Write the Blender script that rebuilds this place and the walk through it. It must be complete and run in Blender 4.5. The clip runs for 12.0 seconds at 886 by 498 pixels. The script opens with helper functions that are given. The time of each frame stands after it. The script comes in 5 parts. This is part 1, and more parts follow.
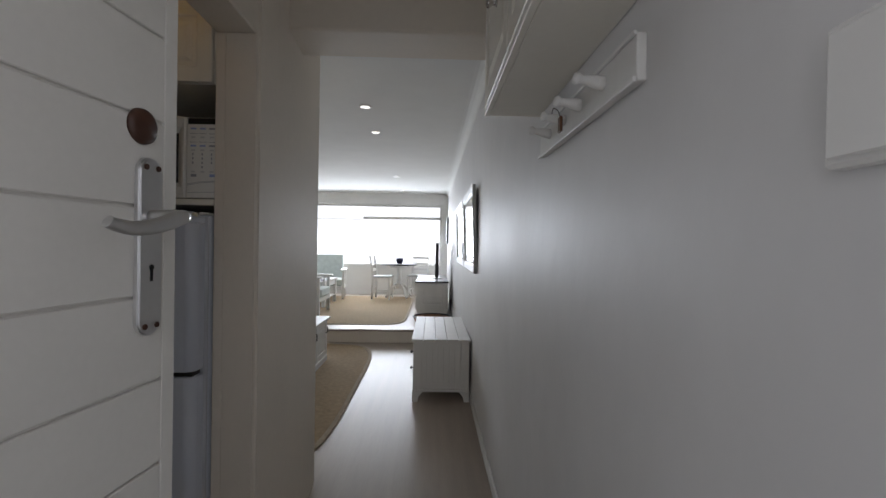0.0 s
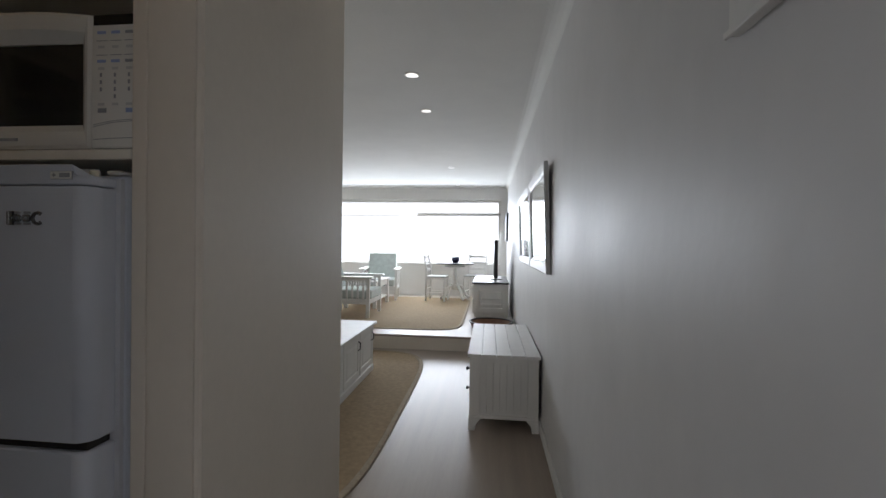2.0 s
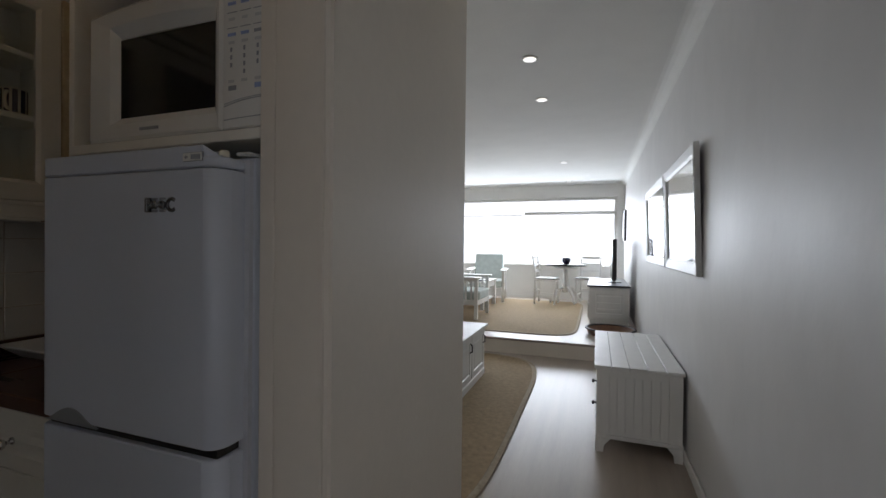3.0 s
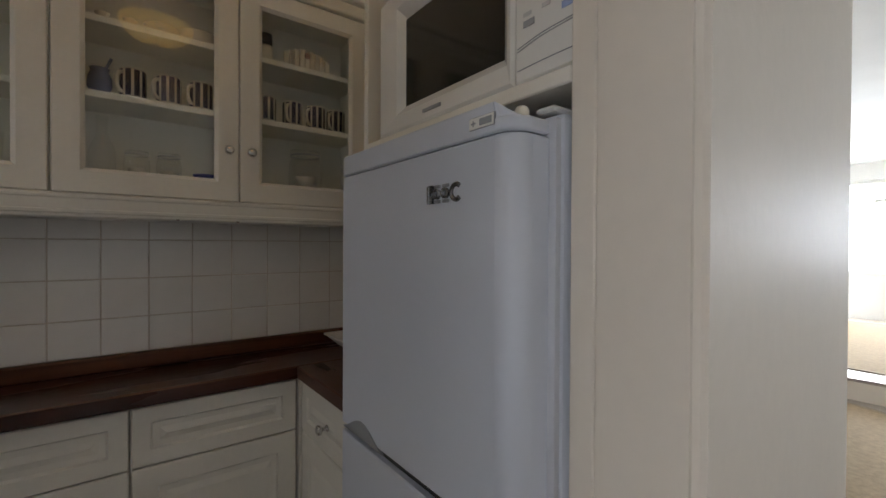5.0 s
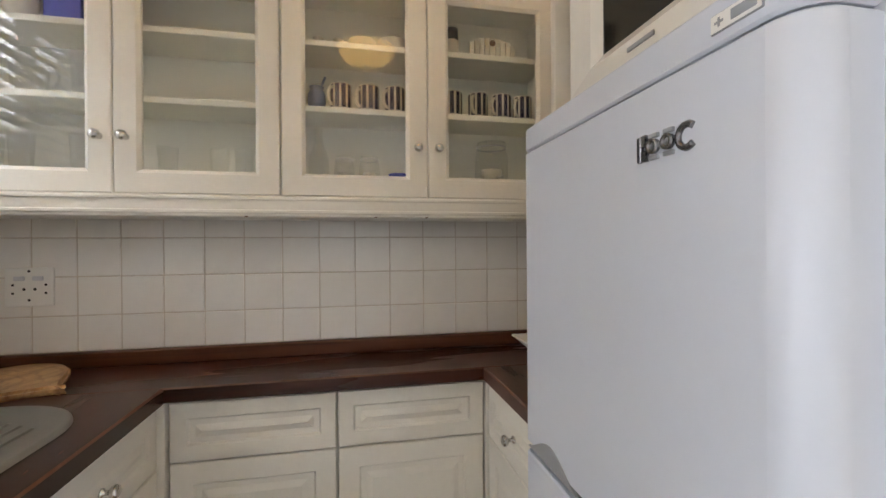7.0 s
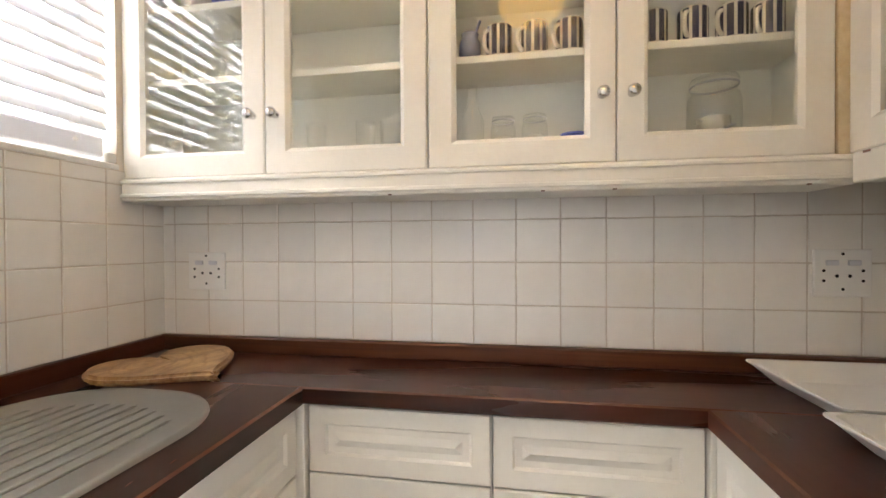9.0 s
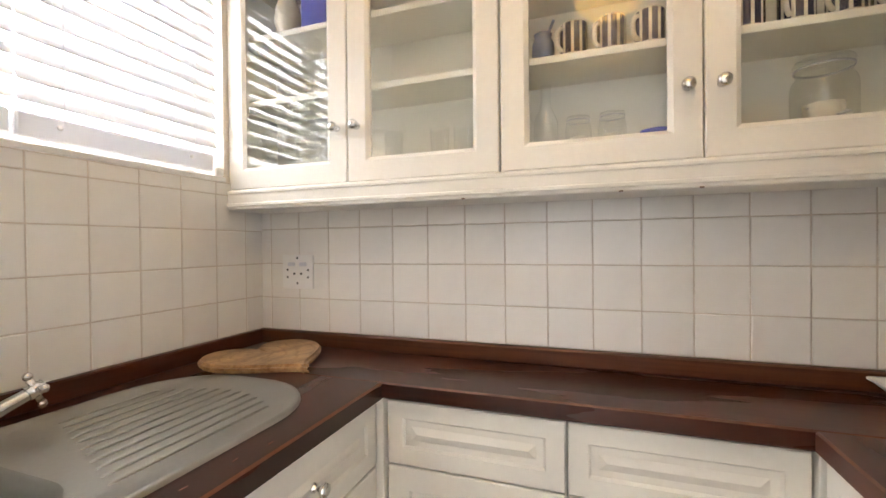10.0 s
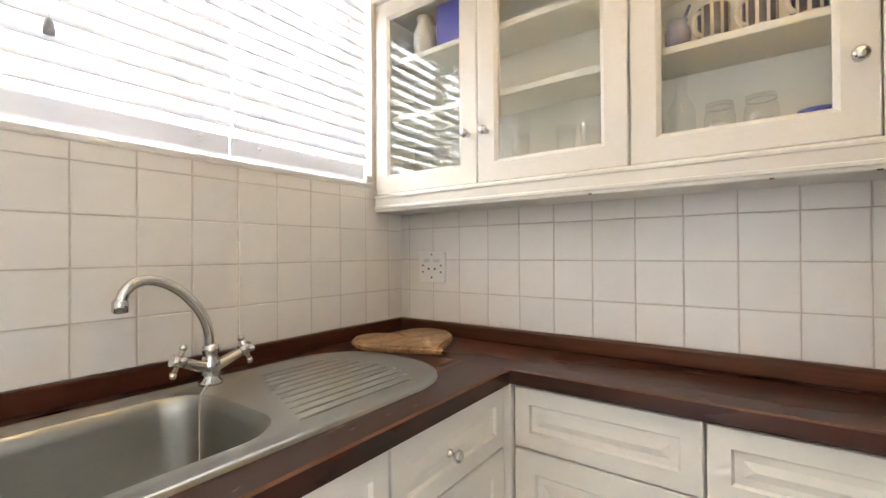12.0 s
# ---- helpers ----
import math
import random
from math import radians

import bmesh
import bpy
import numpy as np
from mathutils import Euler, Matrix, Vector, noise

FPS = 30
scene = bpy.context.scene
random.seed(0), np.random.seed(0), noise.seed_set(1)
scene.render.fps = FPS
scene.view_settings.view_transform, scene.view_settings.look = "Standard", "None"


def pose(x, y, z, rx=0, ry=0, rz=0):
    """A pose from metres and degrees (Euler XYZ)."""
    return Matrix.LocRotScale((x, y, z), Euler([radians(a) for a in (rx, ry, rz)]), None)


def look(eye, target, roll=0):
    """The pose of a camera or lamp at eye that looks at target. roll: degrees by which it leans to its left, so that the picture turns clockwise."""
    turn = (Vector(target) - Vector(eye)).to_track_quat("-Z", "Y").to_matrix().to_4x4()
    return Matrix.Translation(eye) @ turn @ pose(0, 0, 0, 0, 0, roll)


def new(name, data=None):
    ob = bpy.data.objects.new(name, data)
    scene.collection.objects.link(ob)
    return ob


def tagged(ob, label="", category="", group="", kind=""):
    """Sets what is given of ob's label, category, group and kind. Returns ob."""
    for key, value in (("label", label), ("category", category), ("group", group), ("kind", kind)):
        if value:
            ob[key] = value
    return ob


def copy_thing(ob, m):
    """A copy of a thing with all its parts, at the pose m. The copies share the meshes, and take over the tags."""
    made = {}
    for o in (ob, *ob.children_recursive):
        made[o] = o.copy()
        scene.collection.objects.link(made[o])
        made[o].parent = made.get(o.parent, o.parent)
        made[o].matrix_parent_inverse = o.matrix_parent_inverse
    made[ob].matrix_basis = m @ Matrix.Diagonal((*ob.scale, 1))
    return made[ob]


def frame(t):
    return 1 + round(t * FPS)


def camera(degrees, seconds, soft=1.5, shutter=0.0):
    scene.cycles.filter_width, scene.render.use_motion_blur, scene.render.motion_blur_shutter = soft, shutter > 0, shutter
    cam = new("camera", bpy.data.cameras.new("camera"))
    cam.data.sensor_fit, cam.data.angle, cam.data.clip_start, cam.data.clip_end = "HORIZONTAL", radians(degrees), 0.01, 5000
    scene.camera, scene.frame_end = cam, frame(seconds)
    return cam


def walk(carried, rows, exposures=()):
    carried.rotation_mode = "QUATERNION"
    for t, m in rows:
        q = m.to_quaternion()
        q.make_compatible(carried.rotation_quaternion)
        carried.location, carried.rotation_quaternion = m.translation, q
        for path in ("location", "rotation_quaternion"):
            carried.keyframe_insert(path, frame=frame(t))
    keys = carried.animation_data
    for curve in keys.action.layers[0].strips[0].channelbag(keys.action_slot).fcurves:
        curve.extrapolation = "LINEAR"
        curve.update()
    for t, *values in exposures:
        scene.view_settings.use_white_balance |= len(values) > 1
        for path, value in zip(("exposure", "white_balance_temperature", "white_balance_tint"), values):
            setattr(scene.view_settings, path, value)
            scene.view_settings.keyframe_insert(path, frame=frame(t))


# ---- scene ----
cam = camera(91.9, 12.0)
PATH = [
    (0, (-0.02, -0.039, 1.332), (0.031, 1.96, 1.317), 1.0),
    (0.5, (-0.023, 0.149, 1.328), (0.025, 2.148, 1.31), 1.0),
    (1, (-0.02, 0.309, 1.308), (0.02, 2.309, 1.291), 1.0),
    (1.5, (-0.011, 0.483, 1.303), (-0.056, 2.483, 1.282), 1.0),
    (2, (-0.041, 0.612, 1.293), (-0.255, 2.601, 1.273), 0.8),
    (2.5, (-0.106, 0.702, 1.278), (-0.533, 2.656, 1.257), 0.7),
    (4.5, (-0.375, 0.931, 1.259), (-1.786, 2.349, 1.248), 0.5),
    (5, (-0.429, 0.961, 1.263), (-2.021, 2.172, 1.244), 0.3),
    (5.5, (-0.468, 0.998, 1.27), (-2.201, 1.997, 1.252), 0.0),
    (6, (-0.493, 1.021, 1.27), (-2.33, 1.812, 1.258), 0.2),
    (6.5, (-0.512, 1.02, 1.251), (-2.421, 1.617, 1.238), -0.1),
    (7, (-0.542, 1.028, 1.238), (-2.499, 1.44, 1.232), -0.4),
    (7.2, (-0.566, 1.045, 1.239), (-2.54, 1.366, 1.224), -0.3),
    (8.8, (-0.816, 1.042, 1.195), (-2.798, 0.781, 1.195), -0.4),
    (9, (-0.83, 1.035, 1.21), (-2.801, 0.699, 1.189), -0.3),
    (9.5, (-0.837, 1.017, 1.21), (-2.777, 0.53, 1.199), -0.5),
    (10, (-0.816, 1.046, 1.216), (-2.698, 0.368, 1.199), -0.6),
    (10.5, (-0.788, 1.052, 1.209), (-2.613, 0.235, 1.213), -0.3),
    (11, (-0.778, 1.069, 1.203), (-2.529, 0.103, 1.213), -0.3),
    (11.5, (-0.759, 1.072, 1.194), (-2.438, -0.016, 1.21), -0.4),
    (12, (-0.749, 1.066, 1.188), (-2.366, -0.111, 1.204), -0.4),
]
# the clip's camera opens up and turns warmer as it swings into the kitchen
EXPOSURES = [(0, -2.5, 6350, 13), (2.5, -2.45, 6300, 12), (4.5, -1.98, 6250, 12), (5.0, -0.98, 6320, 11), (5.5, -0.12, 6380, 11), (6.5, 0.38, 6380, 11), (7.2, 0.72, 6420, 11), (8.8, 1.3, 6500, 12), (9.5, 1.4, 6500, 13), (12, 1.46, 6300, 11)]
walk(cam, [(t, look(eye, target, roll)) for t, eye, target, roll in PATH], EXPOSURES)

# ---- light ----
world = bpy.data.worlds.new("sky")
scene.world = world
world.use_nodes = True
wn = world.node_tree.nodes
sky = wn.new("ShaderNodeTexSky")
sky.sky_type, sky.sun_disc = "NISHITA", False
sky.sun_elevation, sky.sun_rotation = radians(48), radians(20)
world.node_tree.links.new(sky.outputs[0], wn["Background"].inputs[0])
wn["Background"].inputs[1].default_value = 0.10


def lamp(name, kind, m, energy, color=(1, 1, 1), size=0.5, size_y=None):
    data = bpy.data.lights.new(name, kind)
    data.energy, data.color = energy, color
    if kind == "AREA":
        data.shape, data.size, data.size_y = "RECTANGLE", size, size_y or size
    elif kind == "SUN":
        data.angle = radians(size)
    else:
        data.shadow_soft_size = size
    ob = new(name, data)
    ob.matrix_world = m
    return ob


lamp("sun", "SUN", look((3, 12, 14), (0, 7, 0)), 4.0, (1, 0.95, 0.88), 0.53)
# daylight entering at the sea-side window, the kitchen window and the open entrance
lamp("living_window_light", "AREA", look((-1.9, 9.97, 1.55), (-1.9, 8.24, 0.75)), 780, (0.86, 0.93, 1.0), 4.2, 1.3)
lamp("kitchen_window_light", "AREA", look((-1.27, -0.50, 2.02), (-1.27, 0.6, 1.40)), 14.5, (0.98, 0.98, 1.0), 1.3, 0.9)
lamp("kitchen_bowl_light", "POINT", Matrix.Translation((-1.0, 1.1, 2.225)), 11.0, (1.0, 0.88, 0.70), 0.025)
lamp("entrance_light", "AREA", look((-0.10, -0.16, 1.60), (-0.2, 3, 1.7)), 4.4, (0.95, 0.95, 1.0), 0.7, 0.8)


# ---- materials ----
def mat(name, color, rough=0.5, metal=0.0, vary=0.08, scale=6.0, bump=0.02, fine=90.0, random_piece=0.0, **more):
    m = bpy.data.materials.new(name)
    m.use_nodes = True
    nt = m.node_tree
    b = nt.nodes["Principled BSDF"]
    b.inputs["Roughness"].default_value = rough
    b.inputs["Metallic"].default_value = metal
    co = nt.nodes.new("ShaderNodeTexCoord")
    mp = nt.nodes.new("ShaderNodeMapping")
    mp.inputs["Scale"].default_value = more.get("stretch", (1, 1, 1))
    nt.links.new(co.outputs["Object"], mp.inputs[0])
    n1 = nt.nodes.new("ShaderNodeTexNoise")
    n1.inputs["Scale"].default_value, n1.inputs["Detail"].default_value = scale, 5
    n2 = nt.nodes.new("ShaderNodeTexNoise")
    n2.inputs["Scale"].default_value, n2.inputs["Detail"].default_value = fine, 3
    for n in (n1, n2):
        nt.links.new(mp.outputs[0], n.inputs[0])
    mix = nt.nodes.new("ShaderNodeMath")
    mix.operation = "MULTIPLY_ADD"
    nt.links.new(n2.outputs[0], mix.inputs[0])
    mix.inputs[1].default_value = 0.4
    nt.links.new(n1.outputs[0], mix.inputs[2])
    ramp = nt.nodes.new("ShaderNodeValToRGB")
    lo, hi = ramp.color_ramp.elements
    lo.position, hi.position = 0.45, 0.95
    second = more.get("second")
    lo.color = (*(max(0, c * (1 - vary)) for c in color), 1)
    hi.color = (*(second or [min(1, c * (1 + vary)) for c in color]), 1)
    nt.links.new(mix.outputs[0], ramp.inputs[0])
    out = ramp.outputs[0]
    if random_piece:
        info = nt.nodes.new("ShaderNodeObjectInfo")
        mr = nt.nodes.new("ShaderNodeMapRange")
        mr.inputs["To Min"].default_value, mr.inputs["To Max"].default_value = 1 - random_piece, 1 + random_piece
        nt.links.new(info.outputs["Random"], mr.inputs[0])
        hsv = nt.nodes.new("ShaderNodeHueSaturation")
        nt.links.new(out, hsv.inputs["Color"])
        nt.links.new(mr.outputs[0], hsv.inputs["Value"])
        out = hsv.outputs[0]
    nt.links.new(out, b.inputs["Base Color"])
    rr = nt.nodes.new("ShaderNodeMapRange")
    rr.inputs["To Min"].default_value, rr.inputs["To Max"].default_value = max(0.02, rough - 0.06), min(1, rough + 0.08)
    nt.links.new(n1.outputs[0], rr.inputs[0])
    nt.links.new(rr.outputs[0], b.inputs["Roughness"])
    if bump:
        bp = nt.nodes.new("ShaderNodeBump")
        bp.inputs["Strength"].default_value, bp.inputs["Distance"].default_value = more.get("bump_strength", 0.4), bump
        nt.links.new(mix.outputs[0], bp.inputs["Height"])
        nt.links.new(bp.outputs[0], b.inputs["Normal"])
    for key in ("coat", "sheen"):
        if key in more:
            b.inputs[key.title() + " Weight"].default_value = more[key]
    return m


def glow(name, color, strength):
    m = bpy.data.materials.new(name)
    m.use_nodes = True
    b = m.node_tree.nodes["Principled BSDF"]
    b.inputs["Base Color"].default_value = (*color, 1)
    b.inputs["Emission Color"].default_value = (*color, 1)
    b.inputs["Emission Strength"].default_value = strength
    return m


def glass(name, color=(1, 1, 1), gloss=1.0, edge=0.9):
    """Thin clear glass: what lies behind it, and reflections that grow towards a grazing view."""
    m = bpy.data.materials.new(name)
    m.use_nodes = True
    nt = m.node_tree
    nt.nodes.remove(nt.nodes["Principled BSDF"])
    clear, shine = nt.nodes.new("ShaderNodeBsdfTransparent"), nt.nodes.new("ShaderNodeBsdfGlossy")
    mix = nt.nodes.new("ShaderNodeMixShader")
    facing = nt.nodes.new("ShaderNodeLayerWeight")
    facing.inputs["Blend"].default_value = 0.5
    power = nt.nodes.new("ShaderNodeMath")
    power.operation = "POWER"
    power.inputs[1].default_value = 4.0
    gain = nt.nodes.new("ShaderNodeMath")
    gain.operation, gain.use_clamp = "MULTIPLY_ADD", True
    gain.inputs[1].default_value, gain.inputs[2].default_value = edge, 0.04 * gloss
    clear.inputs["Color"].default_value = (*color, 1)
    shine.inputs["Roughness"].default_value = 0.02
    nt.links.new(facing.outputs["Facing"], power.inputs[0])
    nt.links.new(power.outputs[0], gain.inputs[0])
    nt.links.new(gain.outputs[0], mix.inputs[0])
    nt.links.new(clear.outputs[0], mix.inputs[1])
    nt.links.new(shine.outputs[0], mix.inputs[2])
    nt.links.new(mix.outputs[0], nt.nodes["Material Output"].inputs[0])
    return m


WALL = mat("wall_paint", (0.75, 0.68, 0.585), 0.56, vary=0.04, scale=2.0, bump=0.004, fine=40)
WALL_SATIN = mat("satin_wall_paint", (0.70, 0.69, 0.68), 0.50, vary=0.05, scale=2.5, bump=0.014, fine=9, stretch=(1, 1.0, 0.7), bump_strength=0.35)
WALL_SATIN.node_tree.nodes["Principled BSDF"].inputs["Specular IOR Level"].default_value = 0.36
WALL_WHITE = mat("white_wall_paint", (0.80, 0.79, 0.76), 0.55, vary=0.04, scale=2.0, bump=0.004, fine=40)
YELLOWED = mat("yellowed_paint", (0.66, 0.50, 0.27), 0.5, vary=0.15, scale=8, bump=0.001, fine=60, second=(0.78, 0.68, 0.48))
CEIL = mat("ceiling_paint", (0.80, 0.80, 0.78), 0.8, vary=0.03, scale=3.0, bump=0.004, fine=60)
TILE = mat("glazed_tile", (0.80, 0.775, 0.725), 0.16, vary=0.03, scale=5, bump=0.003, fine=20, random_piece=0.03)
GROUT = mat("grout", (0.60, 0.53, 0.45), 0.9, vary=0.15, scale=14, bump=0.004)
CREAM = mat("cream_cabinet_paint", (0.82, 0.785, 0.70), 0.34, vary=0.035, scale=5, bump=0.002, fine=70)
# cabinet insides, lightened to stand in for the reflected veil on the panes
CREAM_IN = mat("cabinet_inside_veiled", (0.88, 0.87, 0.76), 0.6, vary=0.03, scale=5, bump=0.001)
COUNTER = mat("stained_wood_counter", (0.031, 0.0080, 0.0045), 0.27, vary=0.3, scale=5, bump=0.0015, fine=45, second=(0.085, 0.022, 0.009), stretch=(1, 0.12, 1))
COUNTER_X = mat("stained_wood_counter_cross", (0.031, 0.0080, 0.0045), 0.27, vary=0.3, scale=5, bump=0.0015, fine=45, second=(0.085, 0.022, 0.009), stretch=(0.12, 1, 1))
WORN = mat("worn_wood_edge", (0.06, 0.02, 0.010), 0.45, vary=0.4, scale=4, bump=0.002, fine=30, second=(0.20, 0.08, 0.035), stretch=(0.5, 0.5, 1))
UPSTAND = mat("streaked_wood_upstand", (0.045, 0.012, 0.006), 0.33, vary=0.4, scale=9, bump=0.004, fine=60, second=(0.14, 0.048, 0.019), stretch=(1, 0.06, 2.5))
for wood in (COUNTER, COUNTER_X, UPSTAND):
    wood.node_tree.nodes["Principled BSDF"].inputs["Specular IOR Level"].default_value = 0.3
STEEL = mat("brushed_steel", (0.385, 0.38, 0.345), 0.34, 1.0, vary=0.06, scale=8, bump=0.001, fine=120)
CHROME = mat("chrome", (0.66, 0.65, 0.63), 0.11, 1.0, vary=0.03, bump=0)
FRIDGE = mat("white_enamel", (0.62, 0.65, 0.72), 0.3, vary=0.015, scale=4, bump=0)
PLASTIC = mat("white_plastic", (0.78, 0.77, 0.74), 0.35, vary=0.02, bump=0)
SEAL_SWITCH_SHADE = mat("pale_rubber_and_switch_shade", (0.62, 0.63, 0.67), 0.6, vary=0.05, bump=0)
DARK_CHROME = mat("dark_chrome", (0.22, 0.22, 0.23), 0.16, 1.0, vary=0.05, bump=0)
PLASTIC_GREY = mat("grey_plastic", (0.30, 0.31, 0.33), 0.4, vary=0.05, bump=0)
BLACK_GLASS = mat("dark_glass", (0.012, 0.012, 0.012), 0.08, vary=0.05, bump=0)
BLACK = mat("black_lacquer", (0.02, 0.018, 0.017), 0.3, vary=0.2, bump=0)
WHITE_WOOD = mat("white_painted_wood", (0.78, 0.77, 0.74), 0.42, vary=0.04, scale=8, bump=0.003, fine=60, stretch=(1, 1, 0.2))
DOOR_WHITE = mat("white_door_paint", (0.75, 0.73, 0.68), 0.4, vary=0.04, scale=4, bump=0.002)
FLOOR = mat("laminate", (0.36, 0.30, 0.245), 0.30, vary=0.09, scale=3, bump=0, fine=30, stretch=(6, 0.35, 1))
SISAL = mat("sisal", (0.34, 0.25, 0.15), 0.95, vary=0.2, scale=30, bump=0.01, fine=220)
SISAL_EDGE = mat("rug_binding", (0.40, 0.33, 0.24), 0.9, vary=0.15, scale=40, bump=0.004)
GREEN_CLOTH = mat("pale_green_cloth", (0.56, 0.61, 0.58), 0.95, vary=0.12, scale=12, bump=0.005, fine=200)
WOOD = mat("olive_wood", (0.38, 0.19, 0.065), 0.42, vary=0.45, scale=7, bump=0.002, fine=60, second=(0.62, 0.40, 0.19), stretch=(1.2, 3, 1))
# growth rings wandering round a knot
wt = WOOD.node_tree
rings, ring_mix = wt.nodes.new("ShaderNodeTexWave"), wt.nodes.new("ShaderNodeMix")
rings.wave_type, rings.rings_direction = "RINGS", "Z"
rings.inputs["Scale"].default_value, rings.inputs["Distortion"].default_value = 9.0, 7.0
rings.inputs["Detail"].default_value, rings.inputs["Detail Scale"].default_value = 3.0, 1.4
ring_place = wt.nodes.new("ShaderNodeMapping")
ring_place.inputs["Location"].default_value = (0.05, -0.03, 0)
ring_ramp = wt.nodes.new("ShaderNodeValToRGB")
ring_ramp.color_ramp.elements[0].position, ring_ramp.color_ramp.elements[1].position = 0.0, 0.22
ring_ramp.color_ramp.elements[0].color, ring_ramp.color_ramp.elements[1].color = (0.50, 0.36, 0.24, 1), (1, 1, 1, 1)
ring_mix.data_type, ring_mix.blend_type = "RGBA", "MULTIPLY"
ring_mix.inputs["Factor"].default_value = 0.4
wood_bsdf = wt.nodes["Principled BSDF"]
plain = wood_bsdf.inputs["Base Color"].links[0].from_socket
wt.links.new(wt.nodes["Texture Coordinate"].outputs["Object"], ring_place.inputs[0])
wt.links.new(ring_place.outputs[0], rings.inputs[0])
wt.links.new(rings.outputs[1], ring_ramp.inputs[0])
wt.links.new(plain, ring_mix.inputs[6])
wt.links.new(ring_ramp.outputs[0], ring_mix.inputs[7])
wt.links.new(ring_mix.outputs[2], wood_bsdf.inputs["Base Color"])
DARK_WOOD = mat("dark_turned_wood", (0.055, 0.020, 0.010), 0.5, vary=0.3, scale=20, bump=0.002)
BROWN_WOOD = mat("brown_wood", (0.16, 0.07, 0.03), 0.4, vary=0.3, scale=20, bump=0.002)
BLIND = mat("white_slat", (0.82, 0.82, 0.82), 0.5, vary=0.02, bump=0)
# thin painted slats let a little daylight through
bt = BLIND.node_tree
through_slat, slat_mix = bt.nodes.new("ShaderNodeBsdfTranslucent"), bt.nodes.new("ShaderNodeMixShader")
through_slat.inputs[0].default_value = (0.82, 0.85, 0.95, 1)
slat_mix.inputs[0].default_value = 0.15
bt.links.new(bt.nodes["Principled BSDF"].outputs[0], slat_mix.inputs[1])
bt.links.new(through_slat.outputs[0], slat_mix.inputs[2])
bt.links.new(slat_mix.outputs[0], bt.nodes["Material Output"].inputs[0])
NAVY = mat("navy_glaze", (0.025, 0.025, 0.06), 0.25, vary=0.2, bump=0)
IVORY = mat("ivory_glaze", (0.74, 0.70, 0.58), 0.25, vary=0.05, bump=0)
KEY_BLUE = mat("pale_blue_print", (0.30, 0.38, 0.62), 0.5, vary=0.15, bump=0)
OVEN_WHITE = mat("glossy_white_plastic", (0.78, 0.77, 0.73), 0.16, vary=0.02, bump=0)
POT_BLUE = mat("slate_blue_glaze", (0.16, 0.19, 0.30), 0.25, vary=0.35, scale=40, bump=0)
BLUE = mat("blue_plastic", (0.05, 0.07, 0.42), 0.4, vary=0.1, bump=0)
DARK = mat("dark_hole", (0.01, 0.01, 0.01), 0.8, vary=0.1, bump=0)
ALU = mat("satin_aluminium", (0.68, 0.68, 0.68), 0.32, 1.0, vary=0.04, bump=0)
CONCRETE = mat("concrete", (0.42, 0.41, 0.39), 0.9, vary=0.12, scale=3, bump=0.005)
ALU_PAINT = mat("silver_grey_paint", (0.55, 0.55, 0.54), 0.4, vary=0.05, bump=0.001)
GLASS = glass("clear_glass", gloss=1.1, edge=0.55)
JAR_GLASS = glass("jar_glass", (0.98, 0.985, 0.972), 2.2, 0.42)
MIRROR = mat("mirror_silver", (0.9, 0.9, 0.9), 0.02, 1.0, vary=0.0, bump=0)
DOWNLIGHT = glow("lamp_glow", (1.0, 0.95, 0.85), 6.0)
BOWL_GLOW = glow("warm_lamp_glass", (1.0, 0.60, 0.16), 2.6)
STREET_SKY = glow("street_haze", (0.95, 0.97, 1.0), 1.3)
BRIGHT_SKY = glow("bright_distance", (0.97, 0.98, 1.0), 9.0)


# ---- building helpers ----
def box(bm, x0, x1, y0, y1, z0, z1, bevel=0.0, seg=1):
    made = bmesh.ops.create_cube(bm, size=1.0, matrix=Matrix.Translation(((x0 + x1) / 2, (y0 + y1) / 2, (z0 + z1) / 2)) @ Matrix.Diagonal((x1 - x0, y1 - y0, z1 - z0, 1)))
    if bevel:
        edges = {e for v in made["verts"] for e in v.link_edges}
        bmesh.ops.bevel(bm, geom=list(edges), offset=bevel, segments=seg, affect="EDGES", profile=0.5)
    return bm


def solid(*args, **kw):
    return box(bmesh.new(), *args, **kw)


def rod(bm, a, b, r, r2=None, seg=12):
    a, b = Vector(a), Vector(b)
    m = Matrix.Translation((a + b) / 2) @ (b - a).to_track_quat("Z", "Y").to_matrix().to_4x4()
    bmesh.ops.create_cone(bm, cap_ends=True, segments=seg, radius1=r, radius2=r if r2 is None else r2, depth=(b - a).length, matrix=m)
    return bm


def lathe(bm, profile, m=None, seg=24, open_ends=False):
    """Turns a profile of (radius, height) about the z axis; m places it."""
    m = m or Matrix()
    rings = []
    for r, z in profile:
        rings.append([bm.verts.new(m @ Vector((r * math.cos(2 * math.pi * i / seg), r * math.sin(2 * math.pi * i / seg), z))) for i in range(seg)])
    for a, b in zip(rings, rings[1:]):
        for i in range(seg):
            f = bm.faces.new((a[i], a[(i + 1) % seg], b[(i + 1) % seg], b[i]))
            f.smooth = True
    for ring, r in () if open_ends or profile[0] == profile[-1] else ((rings[0], profile[0][0]), (rings[-1], profile[-1][0])):
        if r > 0.0004:
            bm.faces.new(ring)
    bmesh.ops.recalc_face_normals(bm, faces=bm.faces)
    return bm


